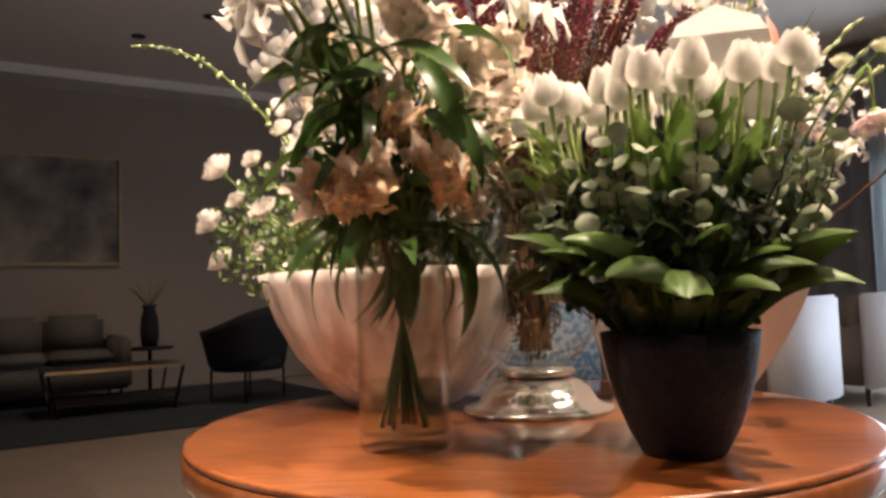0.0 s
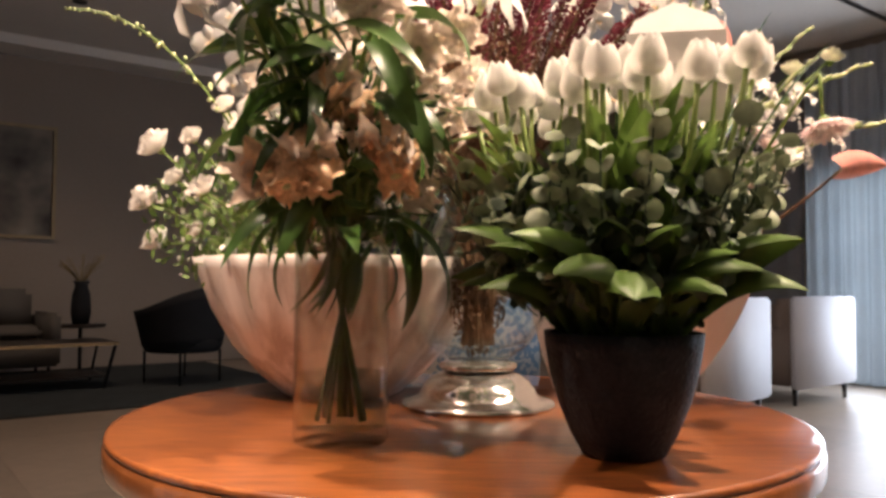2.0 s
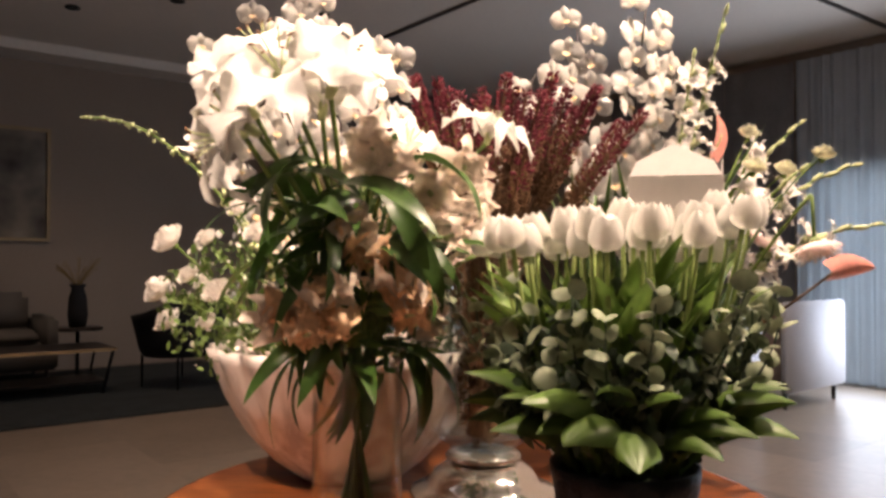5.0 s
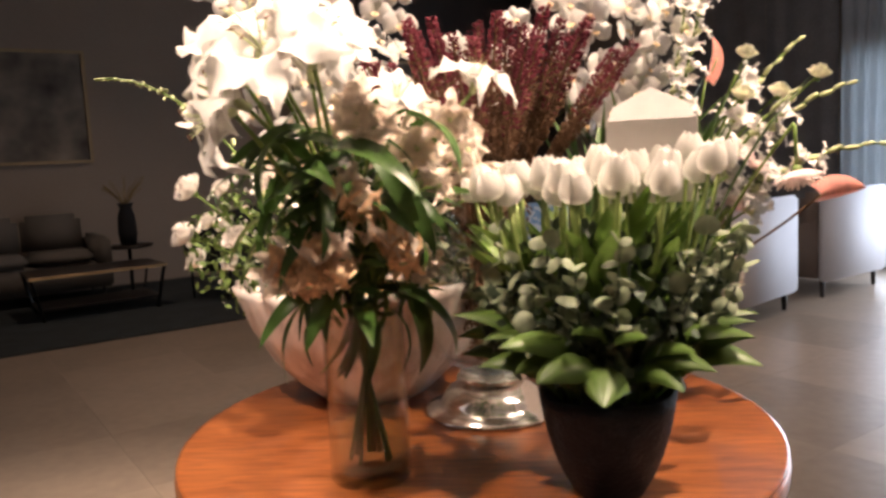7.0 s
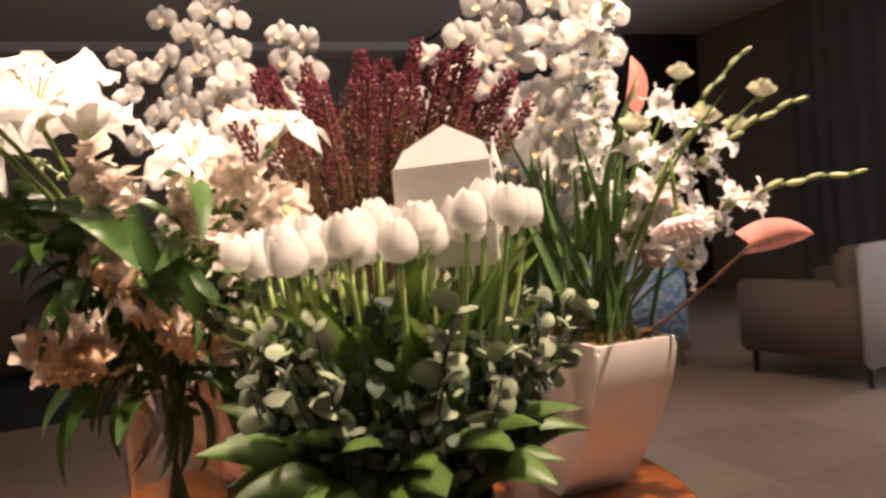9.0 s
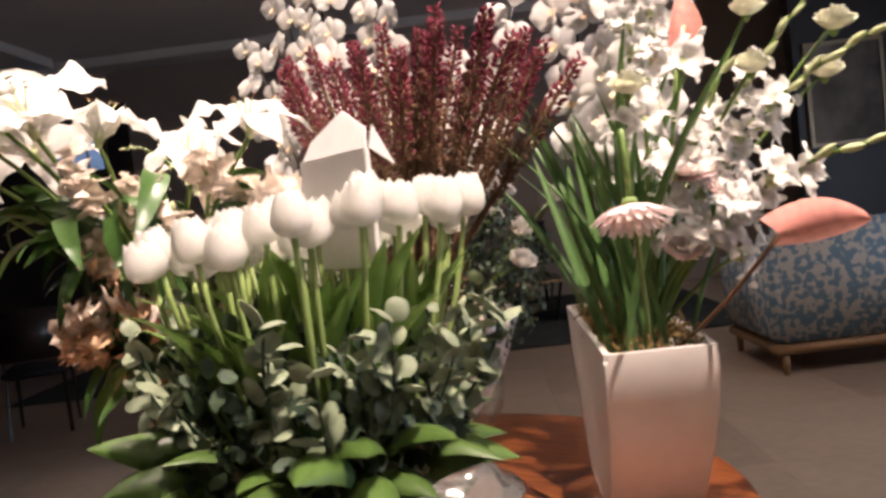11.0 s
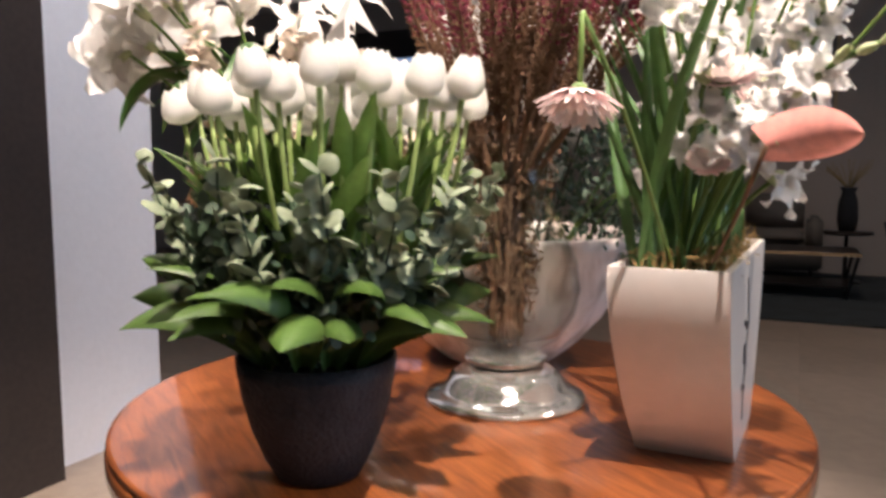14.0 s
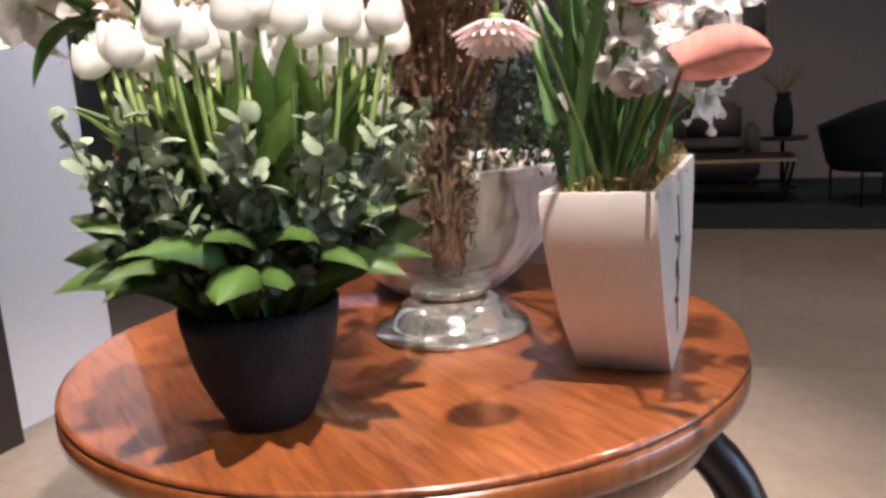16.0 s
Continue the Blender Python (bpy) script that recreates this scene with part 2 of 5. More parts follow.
def pattern_mat(name, base, spot, scale, lo, hi, rough=0.9):
    """Two-tone printed cloth or paint with blotches of its own shape."""
    m = bpy.data.materials.new(name)
    m.use_nodes = True
    n, l = m.node_tree.nodes, m.node_tree.links
    tc, a, v = n.new("ShaderNodeTexCoord"), n.new("ShaderNodeTexNoise"), n.new("ShaderNodeTexVoronoi")
    a.inputs["Scale"].default_value, a.inputs["Detail"].default_value = scale, 3
    v.inputs["Scale"].default_value = scale * 1.3
    l.new(tc.outputs["Object"], a.inputs["Vector"])
    l.new(tc.outputs["Object"], v.inputs["Vector"])
    mx = n.new("ShaderNodeMath")
    mx.operation = "MULTIPLY_ADD"
    mx.inputs[1].default_value = 0.35
    l.new(v.outputs["Distance"], mx.inputs[0])
    l.new(a.outputs[0], mx.inputs[2])
    cr = n.new("ShaderNodeValToRGB")
    cr.color_ramp.elements[0].position, cr.color_ramp.elements[0].color = lo, (*spot, 1)
    cr.color_ramp.elements[1].position, cr.color_ramp.elements[1].color = hi, (*base, 1)
    l.new(mx.outputs[0], cr.inputs[0])
    l.new(cr.outputs[0], n["Principled BSDF"].inputs["Base Color"])
    n["Principled BSDF"].inputs["Roughness"].default_value = rough
    return m


M_FLORAL = pattern_mat("blue_floral_cloth", (0.52, 0.53, 0.52), (0.17, 0.28, 0.39), 20, 0.66, 0.73)
M_ARAB = pattern_mat("grey_arabesque", (0.46, 0.42, 0.39), (0.16, 0.14, 0.13), 16, 0.60, 0.68)
M_CANVAS = pattern_mat("abstract_canvas", (0.36, 0.31, 0.25), (0.07, 0.06, 0.055), 1.6, 0.5, 0.85)


def glow_mat(name, colour, power):
    m = bpy.data.materials.new(name)
    m.use_nodes = True
    n, l = m.node_tree.nodes, m.node_tree.links
    n.remove(n["Principled BSDF"])
    e, t, cr = n.new("ShaderNodeEmission"), n.new("ShaderNodeTexNoise"), n.new("ShaderNodeMixRGB")
    tc = n.new("ShaderNodeTexCoord")
    t.inputs["Scale"].default_value, t.inputs["Detail"].default_value = 3.0, 5
    l.new(tc.outputs["Object"], t.inputs["Vector"])
    cr.inputs[1].default_value, cr.inputs[2].default_value = (*[c * 0.3 for c in colour], 1), (*colour, 1)
    l.new(t.outputs[0], cr.inputs[0])
    l.new(cr.outputs[0], e.inputs[0])
    e.inputs[1].default_value = power
    l.new(e.outputs[0], n["Material Output"].inputs[0])
    return m


M_OUTSIDE = glow_mat("daylight_backdrop", (0.75, 0.87, 1.0), 2.7)
M_DUSK = glow_mat("dim_blue_daylight", (0.45, 0.62, 0.95), 0.55)
M_BULB = glow_mat("lamp_lens", (1.0, 0.85, 0.65), 6.0)

# building helpers


def finish(bm, name, materials, smooth=True):
    me = bpy.data.meshes.new(name)
    bmesh.ops.recalc_face_normals(bm, faces=bm.faces)
    bm.to_mesh(me)
    bm.free()
    for m in materials if isinstance(materials, (list, tuple)) else [materials]:
        me.materials.append(m)
    if smooth:
        for p in me.polygons:
            p.use_smooth = True
    return me


def put(name, me, parent=None, m=None, label=""):
    ob = new(name, me)
    ob.parent = parent
    if m is not None:
        ob.matrix_basis = m
    return tagged(ob, label)


def part(name, bm, material, parent, label="", smooth=True, m=None):
    return put(name, finish(bm, name, material, smooth), parent, m, label)


def thing(name, m, label, category, group="", kind=""):
    ob = new(name)
    ob.empty_display_size = 0.05
    ob.matrix_basis = m
    return tagged(ob, label, category, group, kind)


def T(x, y, z):
    return Matrix.Translation((x, y, z))


def rot(angle, axis):
    return Matrix.Rotation(radians(angle), 4, axis)


def aim(direction, spin=0.0):
    """Turns +z to the direction, with a spin about it."""
    return Vector(direction).to_track_quat("Z", "Y").to_matrix().to_4x4() @ rot(spin, "Z")


def box(bm, x0, x1, y0, y1, z0, z1, bevel=0.0, index=0):
    m = T((x0 + x1) / 2, (y0 + y1) / 2, (z0 + z1) / 2) @ Matrix.Diagonal((x1 - x0, y1 - y0, z1 - z0, 1))
    made = bmesh.ops.create_cube(bm, size=1, matrix=m)
    faces = {f for v in made["verts"] for f in v.link_faces}
    for f in faces:
        f.material_index = index
    if bevel:
        edges = {e for f in faces for e in f.edges}
        bmesh.ops.bevel(bm, geom=list(edges), offset=bevel, segments=2, affect="EDGES")
    return bm


def lathe(bm, profile, steps=48, index=0, wave=None):
    """Turns (radius, z) points about z; wave(angle, k) scales the radius."""
    rings = []
    for k, (r, z) in enumerate(profile):
        ring = []
        for s in range(steps):
            a = 2 * math.pi * s / steps
            q = r * (wave(a, k / (len(profile) - 1)) if wave else 1)
            ring.append(bm.verts.new((q * math.cos(a), q * math.sin(a), z)))
        rings.append(ring)
    for r0, r1 in zip(rings, rings[1:]):
        for s in range(steps):
            f = bm.faces.new((r0[s], r0[(s + 1) % steps], r1[(s + 1) % steps], r1[s]))
            f.material_index = index
    for ring in (rings[0], rings[-1]):
        if Vector((ring[0].co.x, ring[0].co.y)).length > 1e-4:
            f = bm.faces.new(ring)
            f.material_index = index
    return bm


def sheet(bm, fn, nu, nv, index=0, m=None):
    """A curved sheet fn(u, v), u from -1 to 1 and v from 0 to 1."""
    grid = []
    for j in range(nv + 1):
        row = []
        for i in range(nu + 1):
            p = Vector(fn(2 * i / nu - 1, j / nv))
            row.append(bm.verts.new(m @ p if m is not None else p))
        grid.append(row)
    for j in range(nv):
        for i in range(nu):
            f = bm.faces.new((grid[j][i], grid[j][i + 1], grid[j + 1][i + 1], grid[j + 1][i]))
            f.material_index = index
    return bm


def tube(bm, points, r0, r1, sides=6, index=0):
    """A tapered tube through points."""
    pts = [Vector(p) for p in points]
    rings = []
    for k, p in enumerate(pts):
        d = (pts[min(k + 1, len(pts) - 1)] - pts[max(k - 1, 0)]).normalized()
        q = d.to_track_quat("Z", "Y").to_matrix()
        r = r0 + (r1 - r0) * k / (len(pts) - 1)
        rings.append([bm.verts.new(p + q @ Vector((r * math.cos(2 * math.pi * s / sides), r * math.sin(2 * math.pi * s / sides), 0))) for s in range(sides)])
    for a, b in zip(rings, rings[1:]):
        for s in range(sides):
            f = bm.faces.new((a[s], a[(s + 1) % sides], b[(s + 1) % sides], b[s]))
            f.material_index = index
    for ring in (rings[0], rings[-1]):
        bm.faces.new(ring).material_index = index
    return bm


def arc(p0, p1, sag=(0, 0, 0), n=8):
    """Points from p0 to p1, bowed by sag in the middle."""
    p0, p1, s = Vector(p0), Vector(p1), Vector(sag)
    return [p0.lerp(p1, k / n) + s * 4 * (k / n) * (1 - k / n) for k in range(n + 1)]


def lump(bm, m, index=0):
    """A small eight-sided bead."""
    v = [bm.verts.new(m @ Vector(c)) for c in ((1, 0, 0), (0, 1, 0), (-1, 0, 0), (0, -1, 0), (0, 0, 1), (0, 0, -1))]
    for i in range(4):
        for top in (4, 5):
            bm.faces.new((v[i], v[(i + 1) % 4], v[top])).material_index = index
    return bm


def new_bm():
    return bmesh.new()

# the hall: floor, walls, ceiling, window
A0, A1, B0, B1, H = -8.0, 7.2, -4.5, 8.6, 3.5


def room_box(name, a0, a1, b0, b1, z0, z1, material, label, category, bevel=0.0):
    bm = box(new_bm(), a0, a1, b0, b1, z0, z1, bevel)
    return tagged(put(name, finish(bm, name, material, False), None, room_pose(0, 0)), label, category, kind="structure")


floor = room_box("floor", A0 - 0.3, A1 + 2.5, B0 - 0.3, B1 + 0.3, -0.2, -0.006, M_GROUT, "grey grout bed under polished marble floor tiles", "floor")
room_box("ceiling", A0 - 0.3, A1 + 0.3, B0 - 0.3, B1 + 0.3, H, H + 0.2, M_CEIL, "matt off-white painted ceiling of the hall", "ceiling")
room_box("wall_north", A0, A1, B1, B1 + 0.2, 0, H, M_WALL, "warm grey plaster wall behind the seating", "wall")
room_box("wall_south", A0, A1, B0 - 0.2, B0, 0, H, M_WALL, "warm grey plaster wall of the hall", "wall")
room_box("wall_west", A0 - 0.2, A0, B0, B1, 0, H, M_WALL, "warm grey plaster wall at the far end", "wall")
WB0, WB1, WZ0, WZ1 = -1.2, 3.0, 0.06, 2.15
room_box("wall_east", A1, A1 + 0.2, B0, WB0, 0, H, M_WALL, "grey wall beside the tall window", "wall")
room_box("wall_east", A1, A1 + 0.2, WB1, B1, 0, H, M_WALL, "grey wall beside the tall window", "wall")
room_box("wall_east", A1, A1 + 0.2, WB0, WB1, WZ1, H, M_WALL, "grey wall above the tall window", "wall")
room_box("wall_east", A1, A1 + 0.2, WB0, WB1, 0, WZ0, M_WALL, "low sill under the tall window", "wall")
room_box("ceiling_beam", A0, 3.2, 7.75, 7.95, H - 0.10, H, M_CEIL, "long pale ceiling trim along the lounge", "ceiling trim")
room_box("ceiling_beam", -4.6, -4.3, 0.5, 7.6, H - 0.10, H, M_CEIL, "long pale ceiling trim along the lounge", "ceiling trim")
room_box("dark_partition", 3.9, A1, 7.3, 7.5, 0, H, M_DARK, "dark veneered partition at the back of the lounge", "partition")
room_box("backdrop", A1 + 2.3, A1 + 2.35, WB0 - 3, WB1 + 3, 0, 4, M_OUTSIDE, "bright daylight beyond the window", "backdrop")
room_box("wall_panel", -2.75, -1.95, -1.3, 0.767, 0, H, M_DARK, "dark brown veneered pillar panel from floor to ceiling", "pillar")
room_box("column", -2.65, -2.06, 0.77, 1.375, 0, H, M_WHITE, "square white painted column beside the dark panel", "column")

win = thing("window_1", room_pose(A1 + 0.1, WB0), "tall aluminium window behind sheer curtains", "window", kind="structure")
for k in range(5):
    y = (WB1 - WB0) * k / 4
    part("mullion", box(new_bm(), -0.03, 0.03, max(y - 0.03, 0), min(y + 0.03, WB1 - WB0), WZ0, WZ1), M_METAL, win, smooth=False)
for k in range(4):
    y0 = (WB1 - WB0) * k / 4
    pane = part("pane", box(new_bm(), -0.004, 0.004, y0 + 0.03, y0 + (WB1 - WB0) / 4 - 0.03, WZ0, WZ1), M_GLASS, win, smooth=False)
    pane.visible_shadow = False


def drape(name, b0, b1, depth, folds, material, label, widths):
    """A pleated curtain hung in a number of cloth widths."""
    c = thing(name, room_pose(A1 - 0.16, 0), label, "curtain")
    for k in range(widths):
        c0, c1 = b0 + (b1 - b0) * k / widths, b0 + (b1 - b0) * (k + 1) / widths - 0.004

        def fn(u, v):
            q = (u + 1) / 2
            s = (k + q) / widths
            return (depth * math.sin(s * folds * 2 * math.pi + 0.9 * math.sin(7 * s) + 0.5 * math.sin(23 * s)) * (0.55 + 0.45 * v + 0.25 * math.sin(31 * s)), c0 + (c1 - c0) * q, 0.02 + (H - 0.15) * (1 - v))
        part("curtain_width", sheet(new_bm(), fn, max(8, folds * 10 // widths), 4), material, c)
    return c


drape("sheer_curtain", 1.0, 3.1, 0.035, 16, M_SHEER, "pleated pale sheer curtain in front of the window", 2)
drape("sheer_curtain", -1.4, 0.35, 0.035, 12, M_SHEER, "pleated pale sheer curtain drawn to the window's side", 2)
drape("dark_drape", 3.12, 5.6, 0.013, 9, M_DRAPE, "dark heavy drape hanging beside the sheer curtain", 3)

lens_me = finish(lathe(new_bm(), [(0.0, 0.004), (0.016, 0.004), (0.016, 0.010)], 16), "lens", M_BULB)
baffle_me = finish(lathe(new_bm(), [(0.017, 0.007), (0.045, 0.001), (0.046, 0.007)], 24), "baffle", M_METAL)
trim_me = finish(lathe(new_bm(), [(0.047, 0.0), (0.062, -0.004), (0.064, 0.004), (0.047, 0.006)], 24), "trim_ring", M_METAL)
# the list includes unseen fixtures, added where the fill lamps hang
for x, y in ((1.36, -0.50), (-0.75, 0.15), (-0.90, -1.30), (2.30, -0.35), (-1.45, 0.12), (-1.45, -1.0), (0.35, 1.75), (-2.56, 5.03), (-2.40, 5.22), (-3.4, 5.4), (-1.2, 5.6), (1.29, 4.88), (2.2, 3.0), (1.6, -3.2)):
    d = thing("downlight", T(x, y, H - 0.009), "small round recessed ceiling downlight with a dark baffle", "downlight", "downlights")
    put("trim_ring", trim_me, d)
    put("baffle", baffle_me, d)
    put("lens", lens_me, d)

# dark strips under the ceiling, drawn for the shade in its tray joints
room_box("reveal_shade_strip", 3.32, 3.37, 2.19, 7.7, H - 0.012, H - 0.001, M_DARK, "dark strip drawn for the shaded joint along the ceiling tray", "ceiling trim")
room_box("reveal_shade_strip", 3.32, A1, 2.13, 2.18, H - 0.012, H - 0.001, M_DARK, "dark strip drawn for the shaded joint along the ceiling tray", "ceiling trim")

# thin flat dark panel, with no recess behind it
room_box("dark_back_panel", -7.05, -3.95, B1 - 0.025, B1 - 0.004, 0.0, 3.1, M_DARK, "flat dark panel on the wall around the small windows", "wall panel")

# west windows: two small lit panes high on the wall, with slim glazing bars
for b0, b1, bars in ((-6.85, -6.5, 1), (-5.1, -4.3, 3)):
    w = thing("window_2", room_pose((b0 + b1) / 2, B1 - 0.05, 2.50, 90 + 180), "small high window glowing with blue daylight behind glazing bars", "window", kind="structure")
    hw, hh = (b1 - b0) / 2, 0.21
    part("pane", box(new_bm(), -0.012, 0.0, -hw, hw, -hh, hh), M_DUSK, w, smooth=False)
    for z0, z1 in ((hh, hh + 0.05), (-hh - 0.05, -hh)):
        part("window_frame", box(new_bm(), -0.02, 0.02, -hw - 0.05, hw + 0.05, z0, z1), M_DARK, w, smooth=False)
    for y0 in (-hw - 0.05, hw):
        part("window_frame", box(new_bm(), -0.02, 0.02, y0, y0 + 0.05, -hh, hh), M_DARK, w, smooth=False)
    for k in range(bars):
        y = -hw + 2 * hw * (k + 1) / (bars + 1)
        for x0, x1 in ((-0.022, -0.014), (0.002, 0.010)):
            part("glazing_bar", box(new_bm(), x0, x1, y - 0.012, y + 0.012, -hh, hh), M_DARK, w, smooth=False)

# lounge furniture


def leg_set(parent, pts, h, r, material):
    me = finish(lathe(new_bm(), [(r * 0.65, 0), (r, h)], 10), "leg", material)
    for x, y in pts:
        put("leg", me, parent, T(x, y, 0))


def armchair(a, b, turn=0.0):
    """Back towards -y, seat towards +y; 1.0 wide, 1.0 deep."""
    c = thing("armchair", room_pose(a, b, 0.0, turn), "boxy armchair, white cloth back and taupe sides, oak legs", "armchair", "lounge armchairs")
    part("back_panel", box(new_bm(), -0.5, 0.5, -0.5, -0.42, 0.14, 0.90, 0.02), M_WHITEFAB, c, "flat white upholstered back")
    part("backrest", box(new_bm(), -0.48, 0.48, -0.42, -0.22, 0.40, 0.88, 0.05), M_TAUPE, c)
    part("seat", box(new_bm(), -0.36, 0.36, -0.22, 0.48, 0.22, 0.46, 0.05), M_TAUPE, c)
    for s in (-1, 1):
        part("armrest", box(new_bm(), min(s * 0.36, s * 0.5), max(s * 0.36, s * 0.5), -0.42, 0.5, 0.16, 0.66, 0.03), M_TAUPE, c)
    leg_set(c, [(-0.42, -0.42), (0.42, -0.42), (-0.42, 0.42), (0.42, 0.42)], 0.16, 0.025, M_DARKWOOD)
    return c


armchair(4.18, 2.6, 7)
armchair(5.73, 2.72)

sofa = thing("floral_sofa", room_pose(2.78, 3.92), "low sofa in blue and grey floral cloth on an oak base", "sofa")
part("back", box(new_bm(), -0.8, 0.8, -0.46, -0.30, 0.20, 0.92, 0.05), M_FLORAL, sofa, "blue floral printed back")
part("seat", box(new_bm(), -0.66, 0.66, -0.30, 0.46, 0.24, 0.48, 0.05), M_FLORAL, sofa)
for s in (-1, 1):
    part("arm", box(new_bm(), min(s * 0.66, s * 0.82), max(s * 0.66, s * 0.82), -0.44, 0.46, 0.20, 0.74, 0.05), M_FLORAL, sofa)
part("base_rail", box(new_bm(), -0.8, 0.8, -0.44, 0.44, 0.13, 0.19, 0.01), M_OAK, sofa, "oak base rail")
leg_set(sofa, [(-0.74, -0.4), (0.74, -0.4), (-0.74, 0.4), (0.74, 0.4)], 0.14, 0.028, M_OAK)

rug = put("rug", finish(box(new_bm(), -4.0, 2.6, 5.3, 8.4, 0.0, 0.012), "rug", M_RUG, False), None, room_pose(0, 0))
tagged(rug, "dark blue-grey rug with a faint worn pattern", "rug")

ct = thing("coffee_table", room_pose(0.48, 6.85, 0.012), "low coffee table, dark top with a brass edge, steel frame", "coffee table")
part("tabletop", box(new_bm(), -0.6, 0.6, -0.34, 0.34, 0.395, 0.42), M_DARKWOOD, ct, smooth=False)
part("edge_band", box(new_bm(), -0.605, 0.605, -0.348, -0.341, 0.394, 0.422), M_BRASS, ct, "brass edge", smooth=False)
part("shelf", box(new_bm(), -0.54, 0.54, -0.28, 0.28, 0.10, 0.115), M_DARKWOOD, ct, smooth=False)
for sx in (-1, 1):
    for sy in (-1, 1):
        part("leg", tube(new_bm(), [(sx * 0.5, sy * 0.28, 0), (sx * 0.58, sy * 0.32, 0.39)], 0.016, 0.016, 4), M_METAL, ct, smooth=False)

bc = thing("tub_chair", room_pose(1.72, 6.62, 0.012, 25), "black velvet tub armchair on thin metal legs", "armchair")
bm = new_bm()


def shell(u, v):
    a = math.pi * 1.5 + u * 2.15
    top = 0.70 + 0.22 * max(0, math.cos(u * 1.6)) ** 2
    r = 0.36 + 0.08 * v
    return (r * math.cos(a) * 1.1, r * math.sin(a), 0.36 + (top - 0.36) * v)


sheet(bm, shell, 28, 6)
shell_ob = part("backrest", bm, M_BLACKFAB, bc)
sol = shell_ob.modifiers.new("thick", "SOLIDIFY")
sol.thickness = 0.07
part("seat", lathe(new_bm(), [(0.0, 0.30), (0.34, 0.30), (0.37, 0.34), (0.37, 0.43), (0.33, 0.47), (0.0, 0.48)], 32), M_BLACKFAB, bc)
leg_set(bc, [(-0.26, -0.24), (0.26, -0.24), (-0.26, 0.24), (0.26, 0.24)], 0.31, 0.014, M_METAL)

bs = thing("beige_sofa", room_pose(-0.3, 7.95, 0.012), "long beige cloth sofa with cushions against the wall", "sofa")
part("base", box(new_bm(), -1.1, 1.1, -0.4, 0.4, 0.12, 0.40, 0.03), M_BEIGEFAB, bs)
for k in (-1, 0, 1):
    part("seat_cushion", box(new_bm(), k * 0.62 - 0.30, k * 0.62 + 0.30, -0.42, 0.16, 0.40, 0.53, 0.04), M_BEIGEFAB, bs)
    part("back_cushion", box(new_bm(), k * 0.62 - 0.30, k * 0.62 + 0.30, 0.14, 0.34, 0.46, 0.90, 0.06), M_BEIGEFAB, bs)
for s in (-1, 1):
    part("arm", box(new_bm(), min(s * 0.94, s * 1.1), max(s * 0.94, s * 1.1), -0.42, 0.4, 0.30, 0.66, 0.04), M_BEIGEFAB, bs)
leg_set(bs, [(-1.0, -0.34), (1.0, -0.34), (-1.0, 0.34), (1.0, 0.34)], 0.13, 0.02, M_DARKWOOD)

pic = thing("painting", room_pose(0.10, B1 - 0.02, 2.1), "large abstract painting in muted browns, slim gilt frame", "painting")
part("canvas", box(new_bm(), -0.76, 0.76, -0.012, 0.01, -0.60, 0.60), M_CANVAS, pic, smooth=False)
bm = new_bm()
for x0, x1, z0, z1 in ((-0.8, 0.8, 0.60, 0.635), (-0.8, 0.8, -0.635, -0.60), (-0.8, -0.765, -0.60, 0.60), (0.765, 0.8, -0.60, 0.60)):
    box(bm, x0, x1, -0.03, 0.015, z0, z1)
part("frame", bm, M_FRAME, pic, smooth=False)

st = thing("side_table", room_pose(1.02, 7.75, 0.012), "small dark round side table beside the sofa", "side table")
part("tabletop", lathe(new_bm(), [(0.0, 0.50), (0.24, 0.50), (0.25, 0.51), (0.25, 0.53), (0.0, 0.535)], 32), M_DARKWOOD, st)
part("stem", lathe(new_bm(), [(0.16, 0.0), (0.16, 0.015), (0.02, 0.03), (0.02, 0.5)], 20), M_METAL, st)
dv = thing("dark_vase", room_pose(1.02, 7.75, 0.547), "tall dark vase with dried twigs on the side table", "vase")
part("body", lathe(new_bm(), [(0.0, 0), (0.08, 0.0), (0.10, 0.12), (0.09, 0.30), (0.06, 0.40), (0.085, 0.45)], 24), M_BLACKFAB, dv)
bm = new_bm()
rng = random.Random(4)
for k in range(24):
    a = rng.uniform(0, 6.28)
    tube(bm, arc((0, 0, 0.4), (0.22 * math.cos(a), 0.22 * math.sin(a), rng.uniform(0.6, 0.75)), (0, 0, 0.03), 4), 0.004, 0.003, 4)
part("twigs", bm, M_MOSS, dv)

# the round table
ZT = 0.768
R = 0.595
tb = thing("round_table", T(-0.026, 0.029, 0.0), "round polished reddish wood hall table with dark curved legs", "table")
part("tabletop", lathe(new_bm(), [(0.0, ZT - 0.012), (R - 0.006, ZT - 0.012), (R - 0.002, ZT - 0.006), (R - 0.004, ZT - 0.001), (R - 0.010, ZT), (0.0, ZT)], 128), M_WOOD, tb, "polished orange-brown veneer top")
part("edge", lathe(new_bm(), [(R - 0.06, ZT - 0.0125), (R - 0.003, ZT - 0.0125), (R, ZT - 0.02), (R, ZT - 0.045), (R - 0.006, ZT - 0.055), (R - 0.06, ZT - 0.056)], 128), M_WOOD_EDGE, tb, "paler rounded edge moulding")
part("apron", lathe(new_bm(), [(R - 0.10, ZT - 0.057), (R - 0.050, ZT - 0.057), (R - 0.044, ZT - 0.07), (R - 0.050, ZT - 0.12), (R - 0.06, ZT - 0.14), (R - 0.10, ZT - 0.14)], 128), M_WOOD_EDGE, tb)
